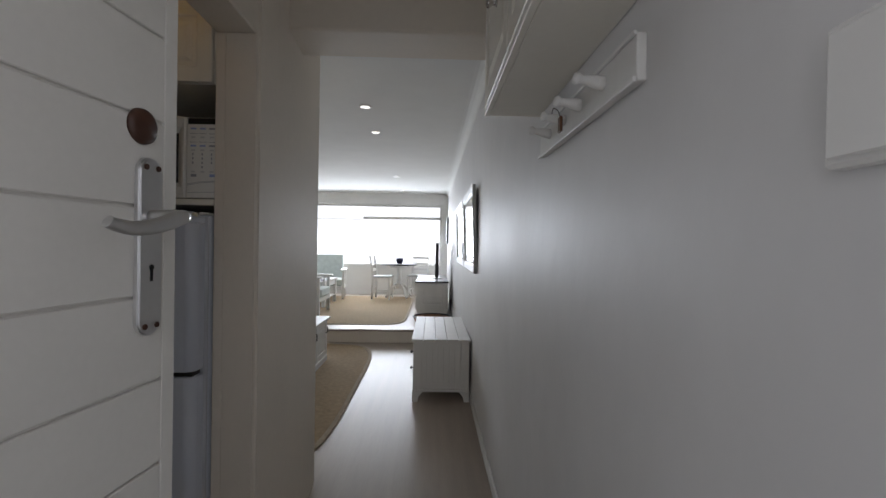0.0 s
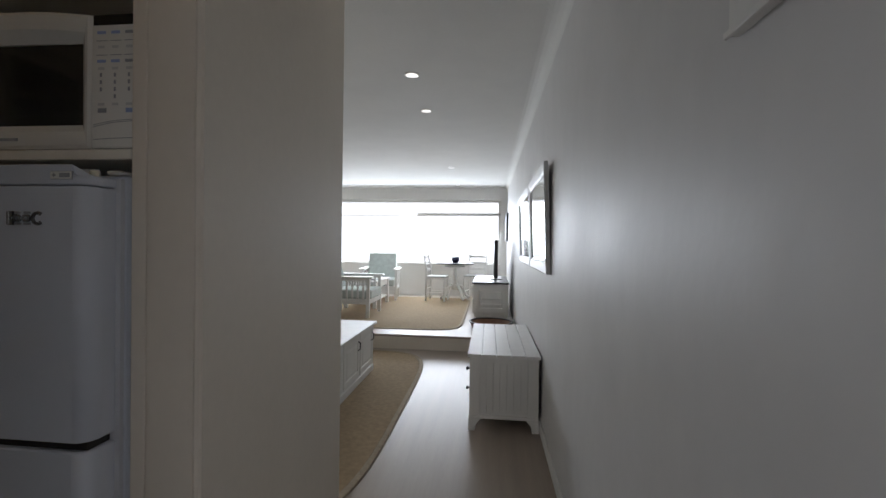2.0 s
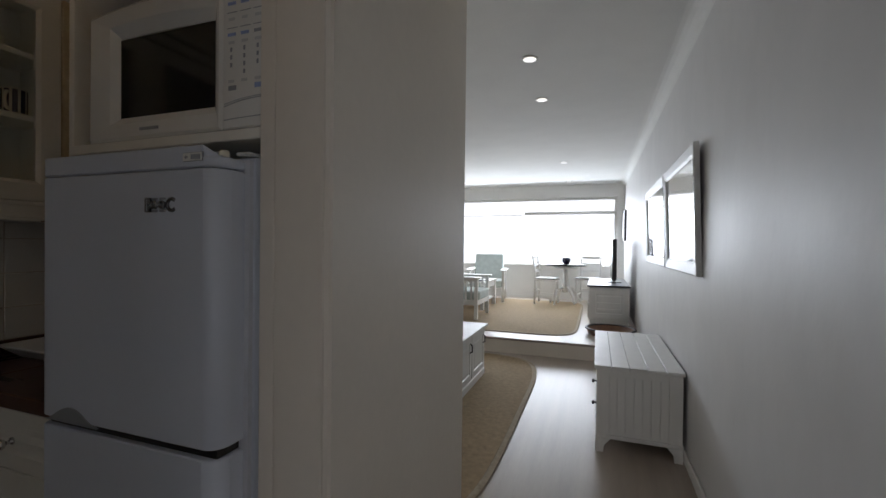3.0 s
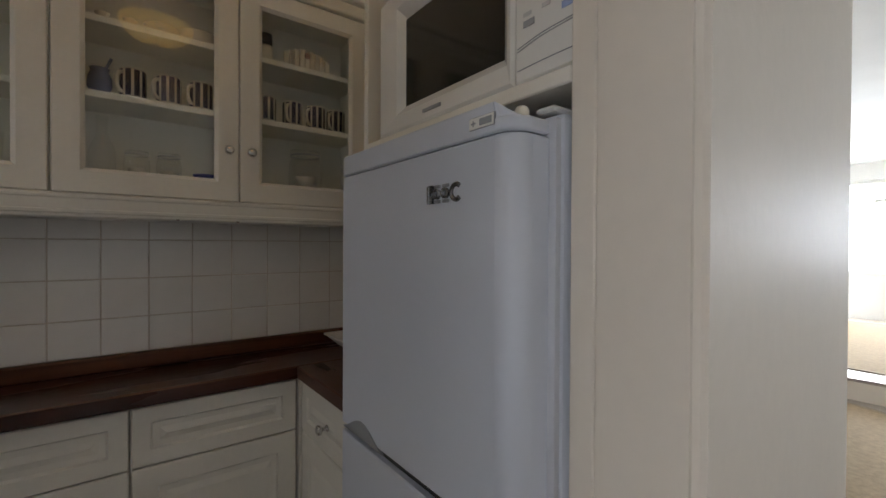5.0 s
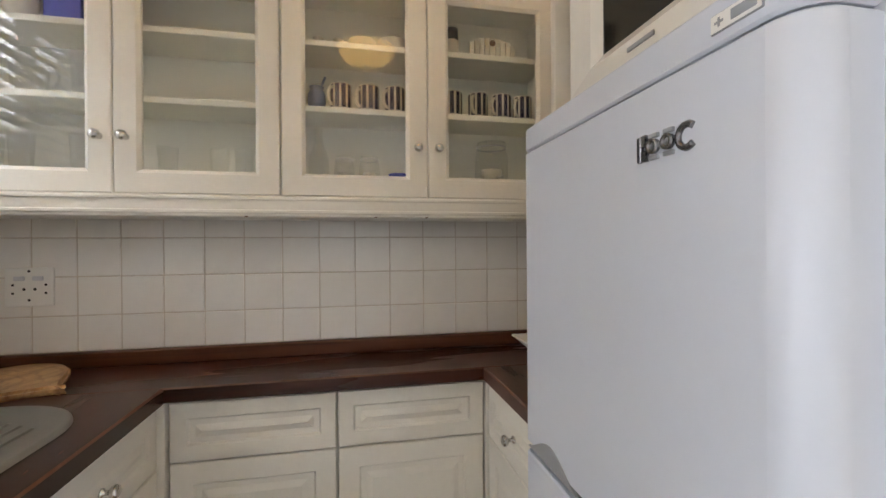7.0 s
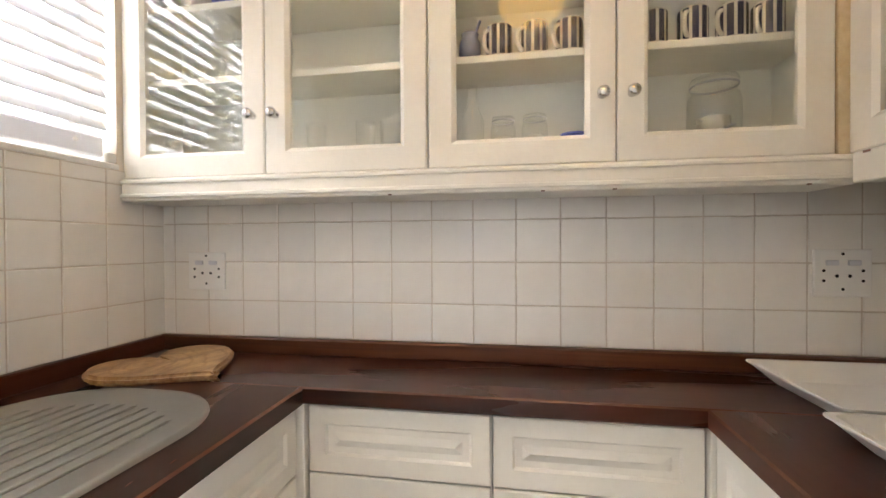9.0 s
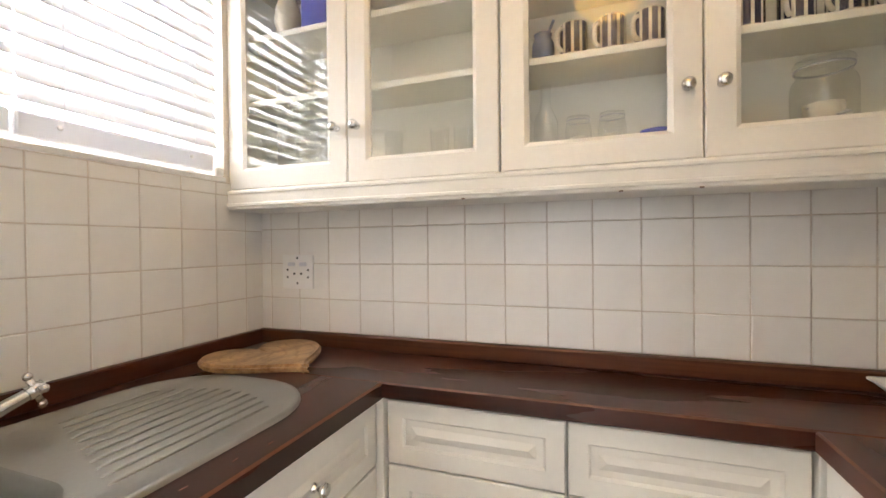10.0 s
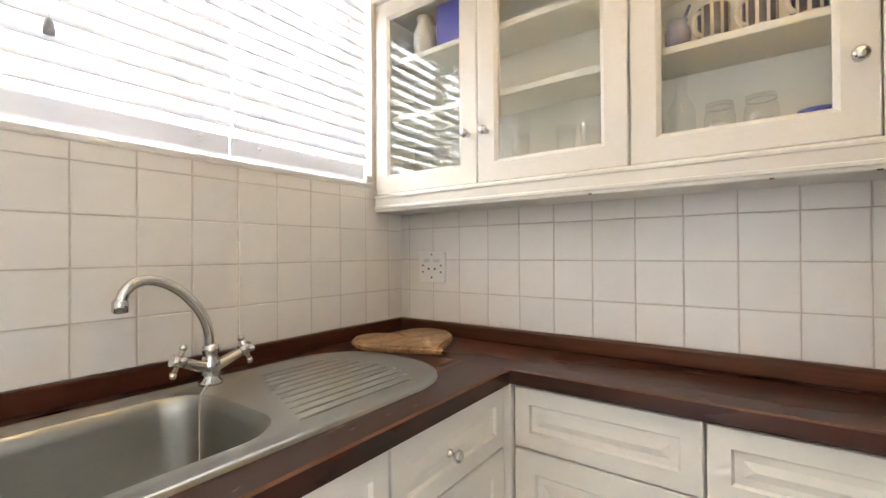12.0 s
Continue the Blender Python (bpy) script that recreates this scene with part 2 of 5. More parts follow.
def tube(bm, points, r, seg=12):
    """A round bar along a line of points."""
    pts = [Vector(p) for p in points]
    rings = []
    for i, p in enumerate(pts):
        d = (pts[min(i + 1, len(pts) - 1)] - pts[max(i - 1, 0)]).normalized()
        side = d.orthogonal().normalized() if i == 0 else (last - d * last.dot(d)).normalized()
        last = side
        up = d.cross(side)
        rings.append([bm.verts.new(p + r * (side * math.cos(2 * math.pi * k / seg) + up * math.sin(2 * math.pi * k / seg))) for k in range(seg)])
    for a, b in zip(rings, rings[1:]):
        for k in range(seg):
            bm.faces.new((a[k], a[(k + 1) % seg], b[(k + 1) % seg], b[k])).smooth = True
    bm.faces.new(rings[0]), bm.faces.new(rings[-1])
    bmesh.ops.recalc_face_normals(bm, faces=bm.faces)
    return bm


def slab(bm, outline, z0, z1):
    """A flat piece with any outline, from z0 to z1."""
    low = [bm.verts.new((x, y, z0)) for x, y in outline]
    high = [bm.verts.new((x, y, z1)) for x, y in outline]
    n = len(outline)
    bm.faces.new(low), bm.faces.new(high)
    for i in range(n):
        bm.faces.new((low[i], low[(i + 1) % n], high[(i + 1) % n], high[i]))
    bmesh.ops.recalc_face_normals(bm, faces=bm.faces)
    return bm


def rounded(x0, x1, y0, y1, r, seg=8):
    out = []
    for cx, cy, a in ((x1 - r, y1 - r, 0), (x0 + r, y1 - r, 90), (x0 + r, y0 + r, 180), (x1 - r, y0 + r, 270)):
        out += [(cx + r * math.cos(radians(a + 90 * i / seg)), cy + r * math.sin(radians(a + 90 * i / seg))) for i in range(seg + 1)]
    return out


def mesh_of(name, bm, material):
    me = bpy.data.meshes.new(name)
    bm.to_mesh(me)
    bm.free()
    me.materials.append(material)
    return me


def worn(bm):
    """Marks the chamfers along edges for the second, worn finish."""
    bm.normal_update()
    for f in bm.faces:
        if f.normal.z > 0.3 and max(abs(f.normal.x), abs(f.normal.y)) > 0.3:
            f.material_index = 1
    return bm


def part(name, bm, material, parent=None, label=""):
    ob = new(name, mesh_of(name, bm, material))
    if parent:
        ob.parent = parent
        if parent.type == "EMPTY":
            ob.matrix_parent_inverse = Matrix.Translation(-parent.location)
    return tagged(ob, label)


def thing(name, base, label, category, group=""):
    ob = new(name)
    ob.location = base
    ob.empty_display_size = 0.05
    return tagged(ob, label, category, group)


def single(name, bm, material, label, category, group=""):
    return tagged(part(name, bm, material), label, category, group)


def structure(name, bm, material, label=""):
    return tagged(part(name, bm, material), label, name.split("_")[0], kind="structure")


# ---- large structure ----
XK, XR, XP = -1.95, 0.335, -0.59   # kitchen wall, right-hand wall, passage side of the pillar
CEILING, FAR, STEP, PLAT = 2.52, 9.9, 5.8, 0.183

structure("wall_right", solid(XR, 0.49, -0.33, FAR + 0.2, -0.1, 2.7), WALL_SATIN, "satin off-white painted plaster wall of the passage")
bm = solid(-2.15, -0.58, -0.2, 0, -0.1, 1.425)
box(bm, -2.15, -0.58, -0.2, 0, 2.12, 2.7), box(bm, -2.15, -1.80, -0.2, 0, 1.425, 2.12), box(bm, -0.72, -0.58, -0.2, 0, 1.425, 2.12)
structure("wall_window", bm, WALL, "painted kitchen wall with a wide window opening")
bm = solid(-0.58, -0.535, -0.33, -0.005, -0.1, 2.7)
box(bm, -0.535, XR, -0.33, -0.13, 2.06, 2.7)
structure("wall_entrance", bm, WALL, "plastered wall round the entrance door")
bm = solid(-2.15, -2.025, 0, 2.13, -0.1, 2.7)
box(bm, -2.025, XK, 0, 2.13, -0.1, 1.385), box(bm, -2.025, XK, 0, 2.13, 2.048, 2.7), box(bm, -2.025, XK, 1.673, 2.13, 1.385, 2.048)
structure("wall_kitchen", bm, WALL, "painted kitchen wall behind the cabinets")
structure("wall_back", solid(-4.35, -0.730, 1.95, 2.105, -0.1, 2.7), WALL, "painted wall between kitchen and living room")
bm = slab(bmesh.new(), [(-0.730, 1.375), (XP, 1.375), (-0.658, 2.37), (-0.730, 2.37)], -0.1, 2.7)
bmesh.ops.bevel(bm, geom=[e for e in bm.edges if abs(e.verts[0].co.z - e.verts[1].co.z) > 1], offset=0.012, segments=3, affect="EDGES")
structure("wall_pillar", bm, WALL, "cream painted wall end beside the fridge")
structure("wall_left", solid(-4.35, -4.2, 2.13, FAR + 0.2, -0.1, 2.7), WALL_WHITE, "painted living room wall")
bm = solid(-4.2, XR, FAR, FAR + 0.2, -0.1, 0.86)
box(bm, -4.2, XR, FAR, FAR + 0.2, 2.27, 2.7), box(bm, -4.2, -4.0, FAR, FAR + 0.2, 0.86, 2.27), box(bm, 0.2, XR, FAR, FAR + 0.2, 0.86, 2.27)
structure("wall_far", bm, WALL_WHITE, "white wall with a wide window above a low parapet")
structure("floor", solid(-4.35, 0.49, -0.33, STEP + 0.05, -0.1, 0), FLOOR, "pale grey-brown laminate floor with a soft sheen")
bm = solid(-4.2, XR, STEP, FAR, -0.05, PLAT - 0.03)
structure("floor_platform", bm, WALL, "raised living room floor with a painted riser")
structure("step", solid(-4.2, XR, STEP - 0.02, FAR, PLAT - 0.028, PLAT, bevel=0.006), FLOOR, "pale laminate floor of the raised room with a step nosing")
structure("ceiling", solid(-4.35, 0.49, -0.33, FAR + 0.2, CEILING, CEILING + 0.1), CEIL, "white plastered ceiling")
structure("beam", solid(-0.64, XR, 1.72, 1.97, 2.2, CEILING, bevel=0.01, seg=2), WALL, "cream plastered beam across the passage")
structure("header", solid(-0.73, -0.60, 0, 1.374, 2.01, CEILING, bevel=0.004), WALL, "cream plastered header over the kitchen opening")
structure("baseboard", solid(XR - 0.012, XR, 0.3, STEP - 0.02, 0, 0.075, bevel=0.004), WHITE_WOOD, "low white painted skirting board")
bm = bmesh.new()
for i in range(6):
    a = radians(90 * i / 5)
    bm.verts.new((XR - 0.09 + 0.09 * math.sin(a) - 0.0, 1.97, CEILING - 0.09 + 0.09 * math.cos(a)))
bm.verts.new((XR, 1.97, CEILING))
bm.verts.ensure_lookup_table()
face = bm.faces.new(bm.verts)
bmesh.ops.translate(bm, vec=(0, FAR - 1.97, 0), verts=[v for v in bmesh.ops.extrude_face_region(bm, geom=[face])["geom"] if isinstance(v, bmesh.types.BMVert)])
bmesh.ops.recalc_face_normals(bm, faces=bm.faces)
structure("trim_cornice", bm, CEIL, "curved white plaster cornice along the ceiling")
structure("ground", solid(-300, 300, -300, 300, -9.2, -9.0), CONCRETE, "pale ground far below the flat")
structure("trim_pillar", solid(-0.7295, -0.698, 1.3715, 1.3746, 0, 2.01, bevel=0.002), WALL, "narrow painted trim beside the fridge recess")
structure("backdrop_street", solid(-45, 20, -14.2, -14, -9, 16), STREET_SKY, "overbright sky outside the kitchen window")
structure("backdrop", solid(-30, 26, 60, 60.2, -20, 40), BRIGHT_SKY, "overbright hazy sky and sea outside the window")

# ---- kitchen: fronts and knobs ----
def front_bm(w, h, m, rail=0.045, lift=0.006):
    """A drawer or door front with a raised panel; local x across, z up, facing -y."""
    bm = solid(0, w, 0, 0.019, 0, h, bevel=0.0025)
    face = max((f for f in bm.faces if f.normal.y < -0.9), key=lambda f: f.calc_area())
    for thick, depth in ((rail, 0.0), (0.005, -lift), (0.014, 0.0), (0.016, lift * 0.9)):
        bmesh.ops.inset_region(bm, faces=[face], thickness=thick, depth=depth, use_even_offset=True)
    bmesh.ops.transform(bm, matrix=m, verts=bm.verts)
    return bm


def ring_bm(w, h, profile, m):
    """A frame w by h made of one moulding; the profile holds (inset, depth) pairs."""
    bm = bmesh.new()
    loops = []
    for inset, y in profile:
        loops.append([bm.verts.new(c) for c in ((inset, y, inset), (w - inset, y, inset), (w - inset, y, h - inset), (inset, y, h - inset))])
    loops.append(loops[0])
    for a, b in zip(loops, loops[1:]):
        for i in range(4):
            bm.faces.new((a[i], a[(i + 1) % 4], b[(i + 1) % 4], b[i]))
    bmesh.ops.recalc_face_normals(bm, faces=bm.faces)
    bmesh.ops.transform(bm, matrix=m, verts=bm.verts)
    return bm


def knob_bm(place, toward):
    m = Matrix.Translation(place) @ Vector(toward).to_track_quat("Z", "Y").to_matrix().to_4x4()
    return lathe(bmesh.new(), [(0.009, 0), (0.009, 0.003), (0.005, 0.006), (0.005, 0.013), (0.010, 0.017), (0.0135, 0.022), (0.012, 0.028), (0.007, 0.031), (0.0, 0.032)], m, 20)


FACE_X = pose(0, 0, 0, 0, 0, 90)          # local -y becomes world +x, local x becomes world y
DOOR_PROFILE = [(0, 0.019), (0, 0.003), (0.003, 0), (0.054, 0), (0.058, 0.003), (0.064, 0.008), (0.064, 0.019)]
UP_F, UP_Z0, UP_Z1 = -1.815, 1.386, 2.047
SHELVES = (1.638, 1.832)


def upper_cabinet(y0, y1, knob_z=1.535):
    cab = thing("wall_cabinet", (XK, (y0 + y1) / 2, UP_Z0), "cream painted wall cabinet with two glazed doors above the counter", "cabinet", "glazed wall cabinets")
    bm = solid(-2.02, -2.012, y0, y1, UP_Z0, UP_Z1)
    for a, b in ((y0, y0 + 0.015), (y1 - 0.015, y1)):
        box(bm, -2.0118, -1.836, a, b, UP_Z0, UP_Z1)
    for a, b in ((UP_Z0, UP_Z0 + 0.055), (UP_Z1 - 0.02, UP_Z1)):
        box(bm, -2.0116, -1.836, y0 + 0.0152, y1 - 0.0152, a, b)
    part("body", bm, CREAM_IN, cab)
    for z in SHELVES:
        part("shelf", solid(-2.011, -1.845, y0 + 0.016, y1 - 0.016, z, z + 0.018, bevel=0.002), CREAM_IN, cab)
    mid = (y0 + y1) / 2
    for a, b, k in ((y0 + 0.002, mid - 0.0015, mid - 0.031), (mid + 0.0015, y1 - 0.002, mid + 0.031)):
        m = Matrix.Translation((UP_F, a, UP_Z0 + 0.002)) @ FACE_X
        door = part("door", ring_bm(b - a, UP_Z1 - UP_Z0 - 0.004, DOOR_PROFILE, m), CREAM, cab)
        pane = part("pane", solid(UP_F - 0.016, UP_F - 0.012, a + 0.058, b - 0.058, UP_Z0 + 0.056, UP_Z1 - 0.056), GLASS, door, "clear glass pane")
        pane.visible_shadow = False
        part("knob", knob_bm((UP_F, k, knob_z), (1, 0, 0)), CHROME, door, "round chrome knob")
    return cab


upper_cabinet(0.0, 0.831)
upper_cabinet(0.832, 1.672)
val = thing("cabinet_valance", (-1.87, 0.85, 1.326), "cream painted moulded rail under the wall cabinets, slightly chipped", "moulding")
part("rail", solid(-1.95, -1.80, 0.012, 1.70, 1.326, 1.3855, bevel=0.003), CREAM, val)
part("bead", solid(-1.7998, -1.7945, 0.012, 1.70, 1.335, 1.346, bevel=0.002), CREAM, val)
part("bead", solid(-1.7998, -1.7955, 0.012, 1.70, 1.372, 1.3815, bevel=0.002), CREAM, val)
for y in (0.74, 1.09, 1.24, 1.61):
    part("chip", solid(-1.803, -1.7985, y, y + 0.008, 1.3258, 1.3285), BROWN_WOOD, val, "small chip in the paint")
bm = solid(-1.95, -1.80, 0.0, 1.70, 2.0475, 2.09, bevel=0.008, seg=2)
box(bm, -1.95, -1.78, 0.0, 1.70, 2.091, 2.12, bevel=0.006)
single("cabinet_cornice", bm, CREAM, "cream painted cornice on top of the wall cabinets", "moulding")
single("corner_filler", solid(-1.95, -1.812, 1.6725, 1.70, 1.386, 2.047, bevel=0.002), YELLOWED, "narrow yellowed cream painted filler strip in the cabinet corner", "filler")
side = thing("side_cabinet", (-1.5, 1.8, 1.326), "cream painted glazed wall cabinet beside the microwave recess", "cabinet")
bm = solid(-1.811, -1.2575, 1.935, 1.949, UP_Z0, UP_Z1)
box(bm, -1.811, -1.796, 1.71, 1.9345, UP_Z0, UP_Z1), box(bm, -1.2725, -1.2575, 1.71, 1.9345, UP_Z0, UP_Z1)
for a, b in ((UP_Z0, UP_Z0 + 0.05), (UP_Z1 - 0.02, UP_Z1)):
    box(bm, -1.7955, -1.273, 1.71, 1.9345, a, b)
part("body", bm, CREAM_IN, side)
for z in SHELVES:
    part("shelf", solid(-1.795, -1.2735, 1.715, 1.934, z, z + 0.018, bevel=0.002), CREAM_IN, side)
m = Matrix.Translation((-1.811, 1.690, UP_Z0 + 0.002))
door = part("door", ring_bm(0.552, UP_Z1 - UP_Z0 - 0.004, DOOR_PROFILE, m), CREAM, side)
pane = part("pane", solid(-1.753, -1.317, 1.702, 1.706, UP_Z0 + 0.056, UP_Z1 - 0.056), GLASS, door, "clear glass pane")
pane.visible_shadow = False
part("knob", knob_bm((-1.29, 1.690, 1.535), (0, -1, 0)), CHROME, door, "round chrome knob")
part("valance", solid(-1.794, -1.2575, 1.684, 1.949, 1.326, 1.3855, bevel=0.003), CREAM, side)
for x in (-1.765, -1.58):
    part("chip", solid(x, x + 0.016, 1.6825, 1.6855, 1.379, 1.3835), BROWN_WOOD, side, "small chip in the paint")


def base_unit(w, m, knob=None, knob_place=None, split=0.712):
    """Drawer above a cupboard door, facing local -y."""
    unit = thing("base_cabinet", m @ Vector((w / 2, 0.1, 0)), "cream painted base cabinet with raised-panel drawer and door", "cabinet", "base cabinets")
    bm = solid(0.001, w - 0.001, 0.02, 0.08, 0.10, 0.867)
    bmesh.ops.transform(bm, matrix=m, verts=bm.verts)
    part("body", bm, CREAM, unit)
    bm = solid(0.001, w - 0.001, 0.06, 0.2, 0, 0.099)
    bmesh.ops.transform(bm, matrix=m, verts=bm.verts)
    part("plinth", bm, CREAM, unit)
    drawer = part("drawer", front_bm(w - 0.006, 0.858 - split, m @ Matrix.Translation((0.003, 0, split + 0.002)), 0.036), CREAM, unit)
    door = part("door", front_bm(w - 0.006, split - 0.112, m @ Matrix.Translation((0.003, 0, 0.11)), 0.05), CREAM, unit)
    if knob:
        toward = m.to_3x3() @ Vector((0, -1, 0))
        part("knob", knob_bm(m @ Vector((knob_place, 0, 0.785)), toward), CHROME, drawer, "round chrome knob")
    return unit


AGAINST = Matrix.Translation((-1.703, 0.582, 0)) @ FACE_X
base_unit(0.403, AGAINST)
base_unit(0.403, Matrix.Translation((-1.703, 0.985, 0)) @ FACE_X)
# sink side faces +y: local x runs towards -x
SINK_SIDE = Matrix.Translation((-1.283, 0.566, 0)) @ pose(0, 0, 0, 0, 0, 180)
base_unit(0.405, SINK_SIDE, True, 0.17)
base_unit(0.44, Matrix.Translation((-0.842, 0.566, 0)) @ pose(0, 0, 0, 0, 0, 180), True, 0.22)
base_unit(0.21, Matrix.Translation((-0.63, 0.566, 0)) @ pose(0, 0, 0, 0, 0, 180))
base_unit(0.43, Matrix.Translation((-1.688, 1.396, 0)), True, 0.195)
for a, b, c, d in ((-1.722, -1.692, 0.552, 0.580), (-1.722, -1.6925, 1.390, 1.42)):
    single("corner_post", solid(a, b, c, d, 0.1, 0.866, bevel=0.002), CREAM, "cream painted corner post between base cabinets", "filler")

# ---- worktop and upstand ----
bm = solid(XK, -1.684, 0.0, 1.949, 0.868, 0.905, bevel=0.0035)
top = single("worktop", worn(bm), COUNTER, "dark stained wooden worktop, worn along its front edge", "worktop")
def corner_round(x0, x1, y0, y1, radii, seg=10):
    out = []
    for (cx, cy, a), r in zip(((x1, y1, 0), (x0, y1, 90), (x0, y0, 180), (x1, y0, 270)), radii):
        sx, sy = (-1 if cx == x1 else 1), (-1 if cy == y1 else 1)
        out += [(cx + sx * r + r * math.cos(radians(a + 90 * i / seg)), cy + sy * r + r * math.sin(radians(a + 90 * i / seg))) for i in range(seg + 1)]
    return out


def loop(bm, outline, z):
    return [bm.verts.new((x, y, z)) for x, y in outline]


def skin(bm, loops, closed_end=False, smooth=True):
    for a, b in zip(loops, loops[1:]):
        n = len(a)
        for i in range(n):
            bm.faces.new((a[i], a[(i + 1) % n], b[(i + 1) % n], b[i])).smooth = smooth
    if closed_end:
        bm.faces.new(loops[-1])
    bmesh.ops.recalc_face_normals(bm, faces=bm.faces)


bm = bmesh.new()
hole = corner_round(-1.182, -0.70, 0.122, 0.464, (0.07, 0.09, 0.09, 0.07))
edge = lambda d: corner_round(-1.6835, -0.62, 0.0, 0.582 - d, (0.001,) * 4)
lower = loop(bm, hole, 0.868)
skin(bm, [lower, loop(bm, hole, 0.905), loop(bm, edge(0.004), 0.905), loop(bm, edge(0.0), 0.901), loop(bm, edge(0.0), 0.868), lower], smooth=False)
side_top = part("sink_side", worn(bm), COUNTER_X, top)
other = part("fridge_side", worn(solid(-1.6835, -1.26, 1.380, 1.949, 0.868, 0.905, bevel=0.0035)), COUNTER_X, top)
up1 = part("upstand", worn(solid(XK, XK + 0.022, 0.0, 1.949, 0.905, 0.95, bevel=0.004)), UPSTAND, top)
part("upstand", solid(XK + 0.0225, -0.62, 0.0, 0.022, 0.905, 0.95, bevel=0.003), COUNTER_X, top)
random.seed(8)
for x, y, turn in ((-1.30, 0.545, 8), (-1.22, 0.540, -5), (-1.36, 0.556, 3), (-1.02, 0.560, 12), (-1.705, 1.06, 84), (-1.698, 1.22, 95)):
    bm = slab(bmesh.new(), rounded(-0.006, 0.006, -0.0011, 0.0011, 0.001, 2), 0.9051, 0.9054)
    bmesh.ops.transform(bm, matrix=Matrix.Translation((x, y, 0)) @ pose(0, 0, 0, 0, 0, turn), verts=bm.verts)
    part("scuff", bm, WORN, top, "small worn scratch")
for ob in (top, side_top, other, up1):
    ob.data.materials.append(WORN)
structure("wall_end", solid(-0.62, -0.585, 0.0, 0.585, 0, 0.9), WALL, "short painted panel closing the sink counter")

# ---- sink ----
sink = thing("kitchen_sink", (-1.15, 0.29, 0.905), "stainless steel sink with a ribbed draining board set in the worktop", "sink")
bm = bmesh.new()


def inset_round(d, dz_radius=0.0):
    return corner_round(-1.610 + d, -0.64 - d, 0.078 + d, 0.510 - d, [max(0.02, r - d) for r in (0.06, 0.18, 0.17, 0.06)])


BOWL = corner_round(-1.172, -0.715, 0.132, 0.454, (0.07, 0.09, 0.09, 0.07))
skin(bm, [loop(bm, inset_round(0.0), 0.905), loop(bm, inset_round(0.002), 0.9105), loop(bm, inset_round(0.005), 0.9122), loop(bm, inset_round(0.012), 0.9122), loop(bm, inset_round(0.019), 0.9082), loop(bm, BOWL, 0.9083)])
part("drainer", bm, STEEL, sink)
bm = bmesh.new()
shrink = [(0, 0.9083), (0.004, 0.904), (0.008, 0.88), (0.014, 0.775), (0.03, 0.738), (0.06, 0.730)]
skin(bm, [loop(bm, corner_round(-1.172 + d, -0.715 - d, 0.132 + d, 0.454 - d, (0.07, 0.09, 0.09, 0.07)), z) for d, z in shrink], True)
part("bowl", bm, STEEL, sink, "deep brushed steel bowl")
for i in range(11):
    y = 0.150 + 0.0295 * i
    reach = 0.075 * (1 - ((i - 5) / 6) ** 2)
    start = -1.295 + 0.0105 * i
    part("rib", tube(bmesh.new(), [(-1.455 - reach, y, 0.9062), (-1.445 - reach, y, 0.9088), (start - 0.01, y, 0.9088), (start, y, 0.9062)], 0.0032, 8), STEEL, sink)

# ---- tap ----
tap = thing("kitchen_tap", (-1.203, 0.112, 0.905), "chrome mixer tap with a swan neck and cross handles", "tap")
bm = lathe(bmesh.new(), [(0.024, 0.908), (0.024, 0.914), (0.017, 0.92), (0.019, 0.935), (0.021, 0.95), (0.016, 0.965), (0.014, 0.972), (0.017, 0.978), (0.017, 0.99), (0.010, 0.995), (0.0, 0.996)], Matrix.Translation((-1.203, 0.112, 0)))
part("tap_body", bm, CHROME, tap)


def smooth_line(points, cuts=4):
    """Points along a soft curve through the given ones."""
    p = [Vector(q) for q in points]
    p = [2 * p[0] - p[1]] + p + [2 * p[-1] - p[-2]]
    out = []
    for a, b, c, d in zip(p, p[1:], p[2:], p[3:]):
        for k in range(cuts):
            u = k / cuts
            out.append(0.5 * (2 * b + (c - a) * u + (2 * a - 5 * b + 4 * c - d) * u * u + (3 * b - a - 3 * c + d) * u ** 3))
    return out + [p[-2]]


arc = smooth_line([(-1.200, 0.112, 0.985), (-1.198, 0.112, 1.02), (-1.187, 0.1125, 1.055), (-1.168, 0.113, 1.085), (-1.142, 0.113, 1.112), (-1.112, 0.1135, 1.131), (-1.084, 0.1135, 1.138), (-1.062, 0.114, 1.133), (-1.047, 0.114, 1.119), (-1.040, 0.114, 1.100)])
spout = part("spout", tube(bmesh.new(), arc, 0.0105, 18), CHROME, tap)
part("aerator", lathe(bmesh.new(), [(0.0, 1.079), (0.010, 1.079), (0.0135, 1.081), (0.0135, 1.100), (0.0115, 1.104), (0.0, 1.1045)], Matrix.Translation((-1.0395, 0.114, 0)), 24), CHROME, spout)
